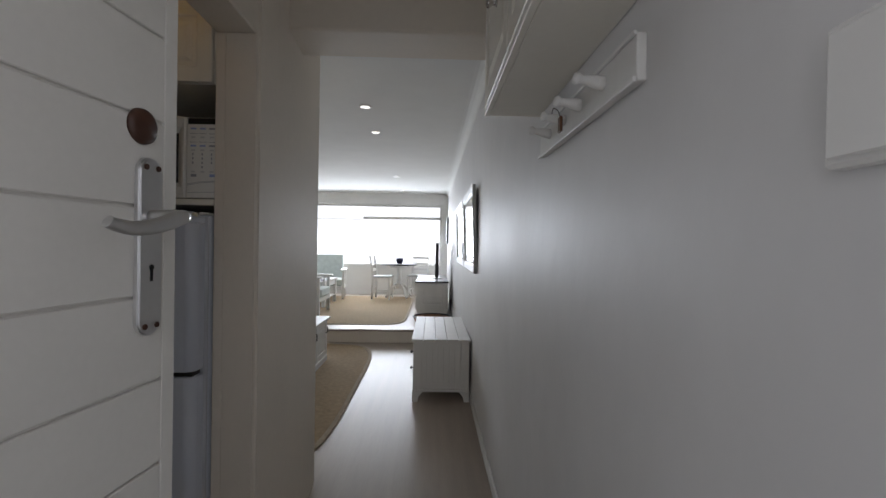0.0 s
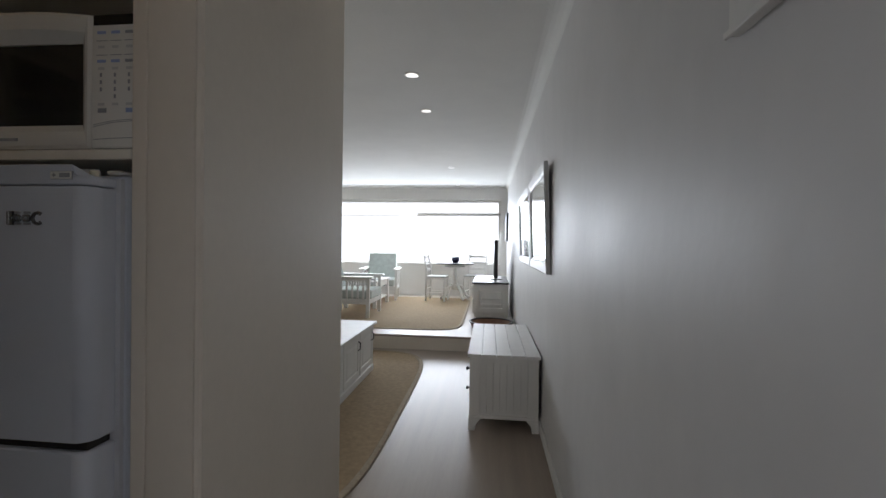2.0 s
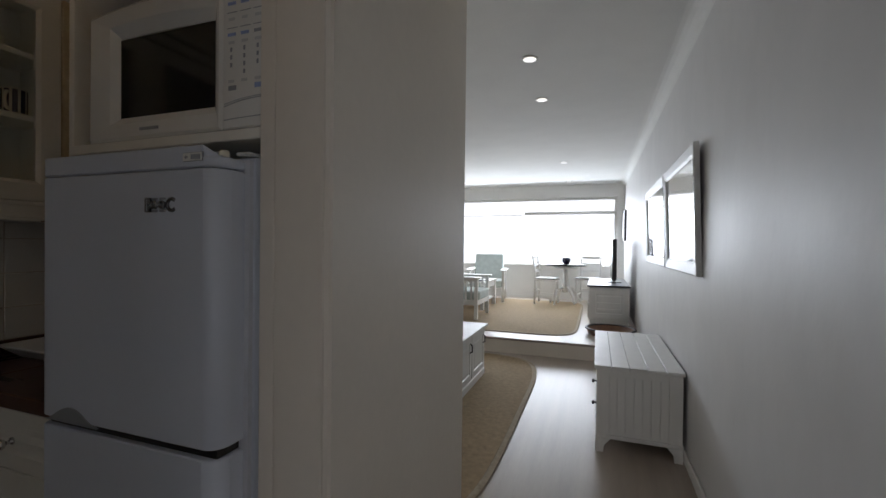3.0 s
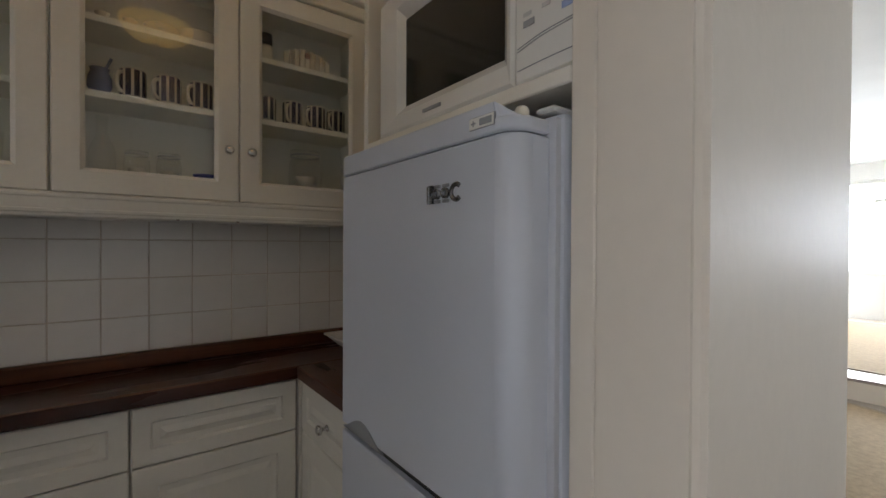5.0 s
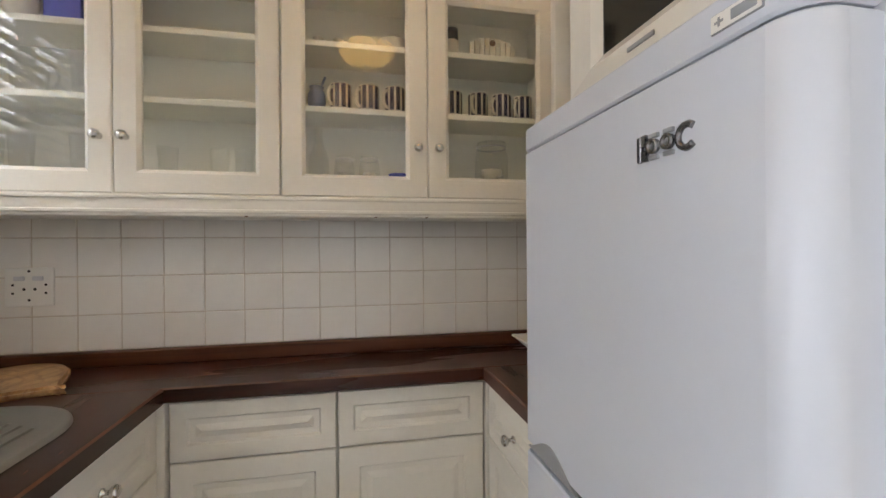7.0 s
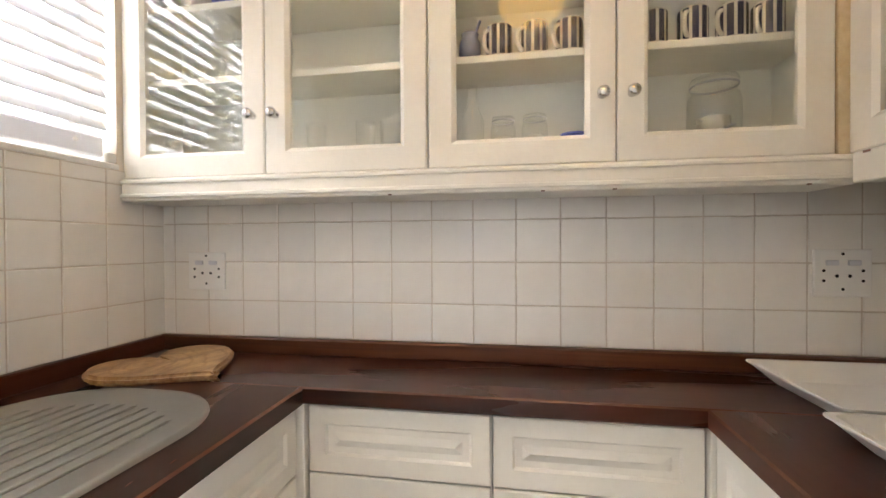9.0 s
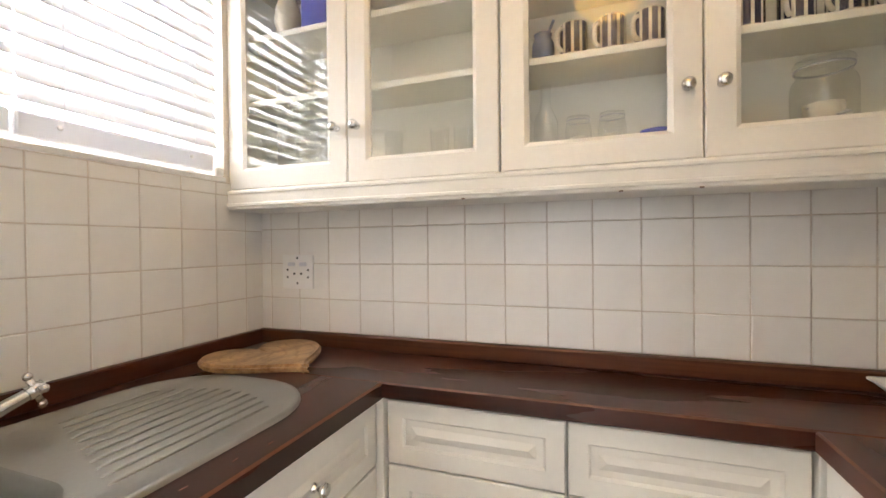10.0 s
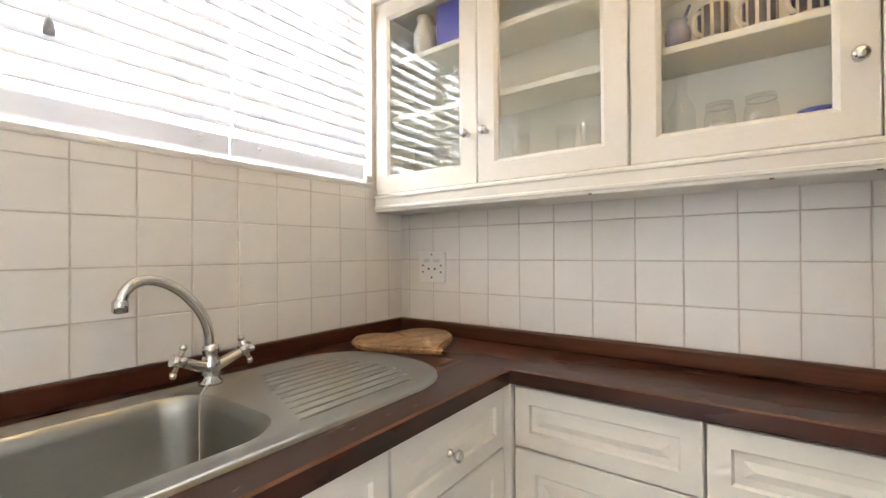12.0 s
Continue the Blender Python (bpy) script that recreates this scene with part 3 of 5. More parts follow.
for s in (-1, 1):
    arm = part("handle", rod(bmesh.new(), (-1.203, 0.112, 0.94), (-1.203 + s * 0.062, 0.112 + 0.012, 0.968), 0.0125, 0.010, 20), CHROME, tap)
    c = Vector((-1.203 + s * 0.07, 0.112 + 0.014, 0.972))
    bm = rod(bmesh.new(), c - Vector((s * 0.012, 0, 0.004)), c + Vector((s * 0.012, 0, 0.005)), 0.0125, seg=20)
    for d in (Vector((0, 0.026, 0.006)), Vector((-s * 0.010, 0.0, 0.026))):
        rod(bm, c - d, c + d, 0.0058)
        for e in (c - d, c + d):
            bmesh.ops.create_uvsphere(bm, u_segments=10, v_segments=6, radius=0.0078, matrix=Matrix.Translation(e))
    for face in bm.faces:
        face.smooth = len(face.verts) < 5
    part("cross", bm, CHROME, arm)
bm = bmesh.new()
for i in range(46):
    bmesh.ops.create_icosphere(bm, subdivisions=1, radius=0.0027, matrix=Matrix.Translation((-1.188 + 0.050 * min(1, i / 12), 0.136 + 0.068 * min(1, i / 12), 0.914 + 0.003 * math.sin(min(1, i / 12) * 3.1) - 0.0042 * max(0, i - 11))))
tagged(part("plug_chain", bm, CHROME, tap, "thin ball chain hanging into the bowl"))

# ---- things on the worktop ----
pts = []
for i in range(48):
    a = 2 * math.pi * i / 48
    x, y = 16 * math.sin(a) ** 3, 13 * math.cos(a) - 5 * math.cos(2 * a) - 2 * math.cos(3 * a) - math.cos(4 * a)
    y += 0.22 * (12 - y) * max(0, 1 - abs(x) / 8) * (1 if y > 0 else 0)
    pts.append((x * 0.0102, (y if y > -8 else -8 + (y + 8) * 0.78) * 0.0122))
bm = slab(bmesh.new(), pts, 0, 0.021)
bmesh.ops.bevel(bm, geom=[e for e in bm.edges if abs(e.verts[0].co.z - e.verts[1].co.z) < 1e-5], offset=0.007, segments=3, affect="EDGES")
board = single("cutting_board", bm, WOOD, "heart-shaped olive wood cutting board lying in the counter corner", "board")
board.matrix_world = pose(-1.755, 0.207, 0.9055, 0, 0, 158)


def tray(x0, x1, y0, y1, z0):
    bm = bmesh.new()
    spec = [(0.045, 0), (0.04, 0.002), (0.004, 0.036), (0.0, 0.037), (0.0, 0.041), (0.010, 0.041), (0.046, 0.006), (0.055, 0.005)]
    skin(bm, [loop(bm, rounded(x0 + d, x1 - d, y0 + d, y1 - d, 0.012, 3), z0 + z) for d, z in spec], True)
    bmesh.ops.holes_fill(bm, edges=bm.edges, sides=0)
    for f in bm.faces:
        f.smooth = False
    bmesh.ops.recalc_face_normals(bm, faces=bm.faces)
    return single("serving_tray", bm, PLASTIC, "white rectangular serving tray with flared rim on the worktop", "tray", "serving trays")


tray(-1.905, -1.60, 1.545, 1.90, 0.9055)
tray(-1.585, -1.32, 1.50, 1.85, 0.9055)


def socket(y, z):
    s = thing("wall_socket", (XK, y, z), "white double wall socket with two switches on the tiles", "socket", "double sockets")
    part("plate", solid(XK + 0.0075, XK + 0.0155, y - 0.058, y + 0.058, z - 0.054, z + 0.054, bevel=0.002), PLASTIC, s)
    for d in (-0.022, 0.022):
        # white rockers, coloured greyer in place of the shadow lines round them
        part("switch", solid(XK + 0.015, XK + 0.0195, y + d - 0.013, y + d + 0.013, z + 0.018, z + 0.03, bevel=0.0015), SEAL_SWITCH_SHADE, s)
    for a, b, r in ((0, 0.044, 0.0035), (-0.012, -0.006, 0.004), (0.014, -0.006, 0.004), (-0.038, 0.006, 0.0035), (0.04, 0.006, 0.0035), (-0.038, -0.017, 0.0035), (0.04, -0.017, 0.0035), (0, -0.036, 0.0035)):
        part("pin_hole", rod(bmesh.new(), (XK + 0.0152, y + a, z + b), (XK + 0.0162, y + a, z + b), r, seg=10), DARK, s)


socket(0.153, 1.137)
socket(1.762, 1.14)

# ---- fridge ----
FX0, FX1, FY, FTOP, SPLIT = -1.203, -0.752, 1.303, 1.428, 0.925
fridge = thing("fridge", (-1.0, 1.6, 0), "white two-door fridge freezer standing in a painted recess", "fridge")
part("body", solid(FX0 + 0.004, FX1 + 0.016, FY + 0.066, 1.93, 0.03, FTOP - 0.009, bevel=0.012, seg=2), FRIDGE, fridge)


def fridge_door(z0, z1):
    """A door slab with well rounded upright edges."""
    out = []
    for r, left in ((0.030, 0), (0.014, 1)):
        cx, cy, a0 = (FX0 + r, FY + r, -90) if left else (FX1 - r, FY + r, 0)
        out += [(cx + r * math.cos(radians(a0 - 90 * i / 8)), cy + r * math.sin(radians(a0 - 90 * i / 8))) for i in range(9)]
    out += [(FX0, FY + 0.058), (FX1, FY + 0.058)]
    out = out[:9] + [(FX1 - 0.031, FY), (FX1 - 0.034, FY)] + out[9:-1] + [(FX1 - 0.034, FY + 0.058), (FX1 - 0.031, FY + 0.058), out[-1]]
    bm = slab(bmesh.new(), out, z0, z1)
    bmesh.ops.bevel(bm, geom=[e for e in bm.edges if abs(e.verts[0].co.z - e.verts[1].co.z) < 1e-5], offset=0.0025, segments=1, affect="EDGES")
    bm.normal_update()
    for f in bm.faces:
        f.smooth = abs(f.normal.z) < 0.2 and 0.03 < abs(f.normal.x) < 0.999
    return bm


upper = part("upper_door", fridge_door(SPLIT, 1.3895), FRIDGE, fridge)
part("lower_door", fridge_door(0.06, SPLIT - 0.016), FRIDGE, fridge)
bm = fridge_door(1.3915, FTOP)
# the cap steps down at the hinge corner
for v in bm.verts:
    if v.co.z > 1.41 and v.co.x > FX1 - 0.0325:
        v.co.z -= FTOP - 1.409
cap = part("top_cap", bm, FRIDGE, fridge, "white plastic cap strip along the top")
part("hinge_pin", lathe(bmesh.new(), [(0.0085, 1.4085), (0.0085, 1.419), (0.006, 1.4225), (0.0, 1.423)], Matrix.Translation((FX1 - 0.017, FY + 0.030, 0)), 18), IVORY, fridge, "pale round hinge cover")
part("seal", solid(FX0 + 0.006, FX1 + 0.010, FY + 0.058, FY + 0.067, 0.07, 1.41), SEAL_SWITCH_SHADE, fridge, "grey rubber door seal")
# black block filling the seam, painted shade between the two doors
part("gap_shadow", solid(FX0 + 0.01, FX1 - 0.01, FY + 0.012, FY + 0.06, SPLIT - 0.0158, SPLIT - 0.0002), BLACK, fridge)
part("hinge", solid(FX1 - 0.022, FX1 + 0.008, FY + 0.058, FY + 0.11, FTOP - 0.009, FTOP - 0.002, bevel=0.003), PLASTIC, fridge)
bm = bmesh.new()
pts = []
for i in range(13):
    u = i / 12
    pts.append((FX0 + 0.016 + 0.15 * u, SPLIT - 0.004 + 0.030 * math.sin(math.pi * u) ** 1.5))
verts = [bm.verts.new((x, FY - 0.0015, z)) for x, z in pts]
back = [bm.verts.new((x, FY + 0.003, z)) for x, z in pts]
bm.faces.new(verts)
for i in range(12):
    bm.faces.new((verts[i], verts[i + 1], back[i + 1], back[i]))
bmesh.ops.recalc_face_normals(bm, faces=bm.faces)
part("grip", bm, PLASTIC_GREY, upper, "grey moulded hand grip")
# badge as plain chrome shapes
BZ = 1.3305
badge = part("badge", solid(-0.912, -0.906, FY - 0.004, FY + 0.001, BZ - 0.0125, BZ + 0.0125, bevel=0.001), DARK_CHROME, upper, "chrome badge of plain shapes")
for up in (-1, 1):
    part("badge_bar", slab(bmesh.new(), [(-0.9055, FY - 0.004), (-0.8985, FY - 0.004), (-0.8985, FY + 0.001), (-0.9055, FY + 0.001)], BZ + (0.002 if up > 0 else -0.0125), BZ + (0.0125 if up > 0 else -0.002)), DARK_CHROME, badge)
for x in (-0.8905, -0.8715):
    m = Matrix.Translation((x, FY - 0.002, BZ)) @ pose(0, 0, 0, 90, 0, 0)
    part("badge_ring", lathe(bmesh.new(), [(0.0042, -0.003), (0.0070, -0.003), (0.0070, 0.003), (0.0042, 0.003), (0.0042, -0.003)], m, 18), DARK_CHROME, badge)
    part("badge_stud", lathe(bmesh.new(), [(0.0038, -0.002), (0.0038, 0.001), (0.0, 0.002)], m, 14), PLASTIC_GREY, badge)
for x, z in ((-0.8905, 0.0100), (-0.8905, -0.0100), (-0.8715, 0.0100), (-0.8715, -0.0100), (-0.881, 0.0)):
    part("badge_bar", solid(x - 0.006, x + 0.006, FY - 0.003, FY + 0.001, BZ + z - 0.0022, BZ + z + 0.0022, bevel=0.0006), PLASTIC_GREY, badge)
bm = tube(bmesh.new(), [(-0.851 + 0.0095 * math.cos(radians(a)), FY - 0.0005, BZ + 0.0098 * math.sin(radians(a))) for a in range(45, 316, 15)], 0.0032, 8)
part("badge_arc", bm, DARK_CHROME, badge)
panel = part("control_panel", solid(-0.826, -0.782, FY - 0.0012, FY + 0.002, 1.4005, 1.4155, bevel=0.0006), PLASTIC_GREY, cap, "small grey control strip")
part("panel_face", solid(-0.825, -0.783, FY - 0.0018, FY, 1.4015, 1.4145), PLASTIC, panel)
part("display", solid(-0.807, -0.786, FY - 0.0024, FY, 1.404, 1.412, bevel=0.0004), PLASTIC_GREY, panel)
part("star_mark", solid(-0.8185, -0.8165, FY - 0.0022, FY, 1.4045, 1.4115), PLASTIC_GREY, panel)
part("star_mark", solid(-0.8215, -0.8135, FY - 0.0021, FY, 1.4070, 1.4090), PLASTIC_GREY, panel)

# ---- recess above the fridge ----
recess = thing("fridge_surround", (-1.0, 1.66, 0), "cream painted surround with a shelf over the fridge", "cabinet")
part("side_panel", solid(-1.256, -1.241, 1.378, 1.949, 0, 2.12, bevel=0.002), CREAM, recess)
part("shelf", solid(-1.2405, -0.7305, 1.372, 1.949, 1.450, 1.470, bevel=0.002), CREAM, recess)
part("back_panel", solid(-1.2405, -0.7305, 1.935, 1.949, 1.4705, 1.84), CREAM, recess)
upper_box = part("top_box", solid(-1.2405, -0.7305, 1.392, 1.949, 1.848, 2.12, bevel=0.002), CREAM, recess)
for a in (-1.239, -0.991):
    part("door", front_bm(0.247, 0.262, Matrix.Translation((a, 1.372, 1.85))), CREAM, recess)
part("knob", knob_bm((-1.01, 1.372, 1.875), (0, -1, 0)), CHROME, recess, "round chrome knob")
part("knob", knob_bm((-0.975, 1.372, 1.875), (0, -1, 0)), CHROME, recess, "round chrome knob")

# ---- microwave ----
MX0, MY = -1.194, 1.380
oven = thing("microwave", (-0.95, 1.55, 1.4705), "white microwave oven with a dark window above the fridge", "microwave")
part("case", solid(MX0 + 0.003, -0.746, MY + 0.03, 1.76, 1.478, 1.732, bevel=0.006), OVEN_WHITE, oven)
bm = ring_bm(0.366, 0.262, [(0, 0.028), (0, 0.004), (0.006, 0.0), (0.034, 0.004), (0.052, 0.018), (0.052, 0.028)], Matrix.Translation((MX0, MY, 1.474)))
bmesh.ops.subdivide_edges(bm, edges=[e for e in bm.edges if abs(e.verts[0].co.z - e.verts[1].co.z) < 1e-5 and abs(e.verts[0].co.x - e.verts[1].co.x) > 0.05], cuts=10)
for v in bm.verts:
    if v.co.y > MY + 0.003 and MX0 + 0.02 < v.co.x < MX0 + 0.15:
        v.co.x += 0.026
    elif v.co.y > MY + 0.003 and MX0 + 0.30 < v.co.x < MX0 + 0.35:
        v.co.x += 0.018
for v in bm.verts:
    if v.co.z > 1.66:
        u = (v.co.x - MX0) / 0.366
        v.co.z += 0.014 * (1 - (2 * u - 1) ** 2) * (1 if v.co.z > 1.70 else 0.5)
door = part("oven_door", bm, OVEN_WHITE, oven)
part("window", solid(MX0 + 0.07, MX0 + 0.335, MY + 0.016, MY + 0.022, 1.524, 1.687), BLACK_GLASS, door, "dark oven window")
part("name_bar", solid(MX0 + 0.155, MX0 + 0.205, MY - 0.0012, MY + 0.001, 1.490, 1.4955), PLASTIC_GREY, door)
KX = MX0 + 0.368
panel = part("keypad", solid(KX, -0.7315, MY, MY + 0.028, 1.474, 1.736, bevel=0.003), OVEN_WHITE, oven)
part("clock_display", solid(KX + 0.006, -0.733, MY - 0.001, MY + 0.002, 1.714, 1.734), BLACK_GLASS, panel)
for row in range(12):
    z = 1.697 - row * 0.0140
    for c in range(3):
        x = KX + 0.016 + c * 0.030
        if row in (1, 3):
            part("key_line", solid(x - 0.004, x + 0.020, MY - 0.0007, MY + 0.001, z, z + 0.0012), PLASTIC_GREY, panel)
        elif row in (0, 4):
            part("key", solid(x - 0.002, x + 0.016, MY - 0.0008, MY + 0.001, z, z + 0.0055), KEY_BLUE if c < 2 else PLASTIC_GREY, panel)
        elif row in (2, 5, 10):
            part("key", solid(x, x + 0.013, MY - 0.0008, MY + 0.001, z, z + 0.005), ALU_PAINT, panel)
        elif row in (6, 7, 8, 9) and not (row == 9 and c != 1):
            part("key", solid(x + 0.004, x + 0.008, MY - 0.0008, MY + 0.001, z, z + 0.0075), PLASTIC_GREY, panel)
        elif row == 11 and c != 1:
            part("key", solid(x, x + 0.018, MY - 0.0008, MY + 0.001, z, z + 0.0085), KEY_BLUE if c else PLASTIC_GREY, panel)
for z, rise in ((1.5195, 0.010), (1.5155, 0.011), (1.4905, 0.003)):
    part("seam", tube(bmesh.new(), smooth_line([(KX + 0.006, MY - 0.0002, z), (KX + 0.045, MY - 0.0002, z + rise * 0.7), (-0.733, MY - 0.0002, z + rise)]), 0.0007, 6), PLASTIC_GREY, panel)
for dx in (0.03, 0.42):
    part("foot", solid(MX0 + dx, MX0 + dx + 0.03, MY + 0.05, MY + 0.08, 1.4702, 1.478), PLASTIC_GREY, oven)

# ---- ceiling lamp of the kitchen ----
bowl = thing("ceiling_lamp", (-1.0, 1.1, 2.4), "alabaster bowl ceiling lamp glowing warm yellow", "lamp")
part("bowl", lathe(bmesh.new(), [(0.0, 2.13), (0.06, 2.135), (0.10, 2.15), (0.128, 2.178), (0.138, 2.205), (0.133, 2.205), (0.095, 2.158), (0.0, 2.140)], Matrix.Translation((-1.0, 1.1, 0)), 32), BOWL_GLOW, bowl)
part("stem", rod(bmesh.new(), (-1.0, 1.1, 2.14), (-1.0, 1.1, CEILING), 0.008), CHROME, bowl)
part("finial", lathe(bmesh.new(), [(0.0, 2.11), (0.012, 2.118), (0.012, 2.13), (0.0, 2.131)], Matrix.Translation((-1.0, 1.1, 0)), 14), CHROME, bowl)
part("rose", lathe(bmesh.new(), [(0.05, CEILING - 0.02), (0.05, CEILING - 0.001)], Matrix.Translation((-1.0, 1.1, 0)), 20), CHROME, bowl)

# ---- window and blinds ----
win = tagged(thing("window_1", (-1.26, -0.15, 1.43), "white framed kitchen window full of bright daylight", "window"), kind="structure")
bm = ring_bm(1.08, 0.695, [(0, 0.04), (0, 0), (0.04, 0), (0.04, 0.04)], Matrix.Translation((-1.80, -0.16, 1.425)))
box(bm, -1.285, -1.245, -0.16, -0.121, 1.466, 2.08)
part("window_frame", bm, WHITE_WOOD, win)
part("window_sill", solid(-1.802, -0.718, -0.12, 0.008, 1.409, 1.4248, bevel=0.003), WHITE_WOOD, win)
for a, b in ((-1.76, -1.285), (-1.245, -0.76)):
    pane = part("pane", solid(a, b, -0.145, -0.140, 1.466, 2.08), GLASS, win)
    pane.visible_shadow = False


def blind(x0, x1):
    b = thing("venetian_blind", ((x0 + x1) / 2, -0.03, 1.435), "white venetian blind hanging in the kitchen window", "blind", "kitchen blinds")
    bm = bmesh.new()
    row = [(-0.025 + 0.0125 * k, 0.003 * math.cos((k - 2) * 0.6)) for k in range(5)]
    low = [[bm.verts.new((x, y, dz)) for y, dz in row] for x in (0, x1 - x0)]
    high = [[bm.verts.new((x, y, dz + 0.003)) for y, dz in row] for x in (0, x1 - x0)]
    for k in range(4):
        bm.faces.new((low[0][k], low[0][k + 1], low[1][k + 1], low[1][k])), bm.faces.new((high[0][k], high[0][k + 1], high[1][k + 1], high[1][k]))
    for k in (0, 4):
        bm.faces.new((low[0][k], low[1][k], high[1][k], high[0][k]))
    bmesh.ops.recalc_face_normals(bm, faces=bm.faces)
    mesh = mesh_of("slat", bm, BLIND)
    for i in range(14):
        s = new("slat", mesh)
        s.parent = b
        s.matrix_parent_inverse = Matrix.Translation(-b.location)
        s.matrix_basis = pose(x0 + random.uniform(-0.002, 0.002), -0.03, 1.529 + 0.0418 * i, -SLAT_TILT + random.uniform(-1.5, 1.5), random.uniform(-0.12, 0.12), 0)
    part("bottom_rail", solid(x0, x1, -0.040, -0.022, 1.440, 1.493, bevel=0.006, seg=2), BLIND, b)
    part("head_rail", solid(x0, x1, -0.058, -0.004, 2.085, 2.119, bevel=0.003), BLIND, b)
    for x in (x0 + 0.075, x1 - 0.075):
        for y in (-0.056, -0.004):
            part("ladder_cord", rod(bmesh.new(), (x, y, 1.47), (x, y, 2.09), 0.0011, seg=6), BLIND, b)
        part("lift_cord", rod(bmesh.new(), (x + 0.008, -0.03, 1.47), (x + 0.008, -0.03, 2.09), 0.0013, seg=6), BLIND, b)
        part("cord_button", lathe(bmesh.new(), [(0.0055, 0.0), (0.0055, 0.003), (0.003, 0.006), (0.0, 0.0065)], Matrix.Translation((x, -0.0215, 1.472)) @ pose(0, 0, 0, -90, 0, 0), 12), PLASTIC, b)
    return b


SLAT_TILT = 54
random.seed(23)
left_blind = blind(-1.317, -0.73)
blind(-1.785, -1.322)
for x, z, holder in ((-0.962, 1.615, left_blind), (-0.905, 1.66, left_blind)):
    cord = part("pull_cord", rod(bmesh.new(), (x, 0.004, z), (x, 0.004, 2.09), 0.001, seg=6), BLIND, holder)
    part("tassel", lathe(bmesh.new(), [(0.003, z + 0.016), (0.0075, z + 0.010), (0.0095, z - 0.004), (0.009, z - 0.014), (0.0, z - 0.016)], Matrix.Translation((x, 0.004, 0)), 14), PLASTIC_GREY, cord, "small grey cord tassel")
part("sill_stop", solid(-1.798, -1.770, -0.012, 0.004, 1.4255, 1.452, bevel=0.006, seg=2), PLASTIC, win)

# ---- contents of the cabinets ----
def mug_bms(r=0.031, h=0.079):
    body = lathe(bmesh.new(), [(r * 0.9, 0.0), (r, 0.004), (r, h - 0.003), (r - 0.002, h), (r - 0.004, h - 0.003), (r - 0.004, 0.006), (0.0, 0.006)], seg=20)
    handle = tube(bmesh.new(), [(0, -r + 0.001 - 0.017 * math.sin(radians(a)), h * 0.5 + h * 0.33 * math.cos(radians(a))) for a in range(0, 181, 20)], 0.005, 8)
    stripes = bmesh.new()
    for i in range(10):
        a0 = 2 * math.pi * i / 10
        pts = [((r + 0.0006) * math.cos(a0 + t), (r + 0.0006) * math.sin(a0 + t)) for t in (0, 0.14, 0.28, 0.42)]
        lo = [stripes.verts.new((x, y, 0.005)) for x, y in pts]
        hi = [stripes.verts.new((x, y, h - 0.004)) for x, y in pts]
        for k in range(3):
            stripes.faces.new((lo[k], lo[k + 1], hi[k + 1], hi[k]))
    return body, handle, stripes


mug = thing("mug", (0, 0, 0), "navy and ivory striped mug on a cabinet shelf", "mug", "striped mugs")
b1, b2, b3 = mug_bms()
body = part("mug_body", b1, IVORY, mug)
part("stripes", b3, NAVY, body, "navy stripes")
part("handle", b2, IVORY, mug)
SH1, SH2, BOT = SHELVES[0] + 0.0182, SHELVES[1] + 0.0182, UP_Z0 + 0.0552
places = [(-1.885, 0.996), (-1.885, 1.080), (-1.885, 1.160), (-1.885, 1.345), (-1.885, 1.430), (-1.885, 1.510), (-1.89, 1.585)]
mug.matrix_basis = pose(places[0][0], places[0][1], SH1, 0, 0, 40)
for i, (x, y) in enumerate(places[1:]):
    copy_thing(mug, pose(x, y, SH1, 0, 0, 32 + 6 * (i % 4)))

jug = thing("milk_jug", (-1.885, 0.925, SH1), "striped sugar pot with a spoon on the mug shelf", "pot")
part("pot", lathe(bmesh.new(), [(0.018, SH1), (0.027, SH1 + 0.02), (0.026, SH1 + 0.045), (0.019, SH1 + 0.06), (0.022, SH1 + 0.068), (0.0, SH1 + 0.072)], Matrix.Translation((-1.885, 0.925, 0)), 20), POT_BLUE, jug)
part("spoon", rod(bmesh.new(), (-1.885, 0.93, SH1 + 0.05), (-1.885, 0.95, SH1 + 0.10), 0.0035), POT_BLUE, jug)


def jar(name, x, y, z, r, h, label, lid=True):
    j = thing(name, (x, y, z), label, "jar")
    part("glass", lathe(bmesh.new(), [(0, z + 0.001), (r * 0.92, z + 0.0005), (r, z + 0.006), (r, z + h * 0.66), (r * 0.93, z + h * 0.75), (r * 0.82, z + h * 0.80), (r * 0.82, z + h * 0.86), (r * 0.88, z + h * 0.88), (r * 0.88, z + h * 0.93), (r * 0.86, z + h * 0.95)], Matrix.Translation((x, y, 0)), 24, True), JAR_GLASS, j)
    part("filling", lathe(bmesh.new(), [(0.0, z + 0.003), (r * 0.62, z + 0.003), (r * 0.62, z + h * 0.38), (0.0, z + h * 0.40)], Matrix.Translation((x, y, 0)), 20), IVORY, j, "pale dry filling")
    part("rim_wire", lathe(bmesh.new(), [(r * 0.885, z + h * 0.895), (r * 0.915, z + h * 0.90), (r * 0.915, z + h * 0.925), (r * 0.885, z + h * 0.93), (r * 0.885, z + h * 0.895)], Matrix.Translation((x, y, 0)), 24), ALU_PAINT, j, "pale metal clip round the rim")
    if lid:
        part("lid", lathe(bmesh.new(), [(r * 0.90, z + h * 0.955), (r * 0.92, z + h * 0.99), (r * 0.88, z + h * 1.04), (0.0, z + h * 1.05)], Matrix.Translation((x, y, 0)), 24, True), JAR_GLASS, j)
    return j


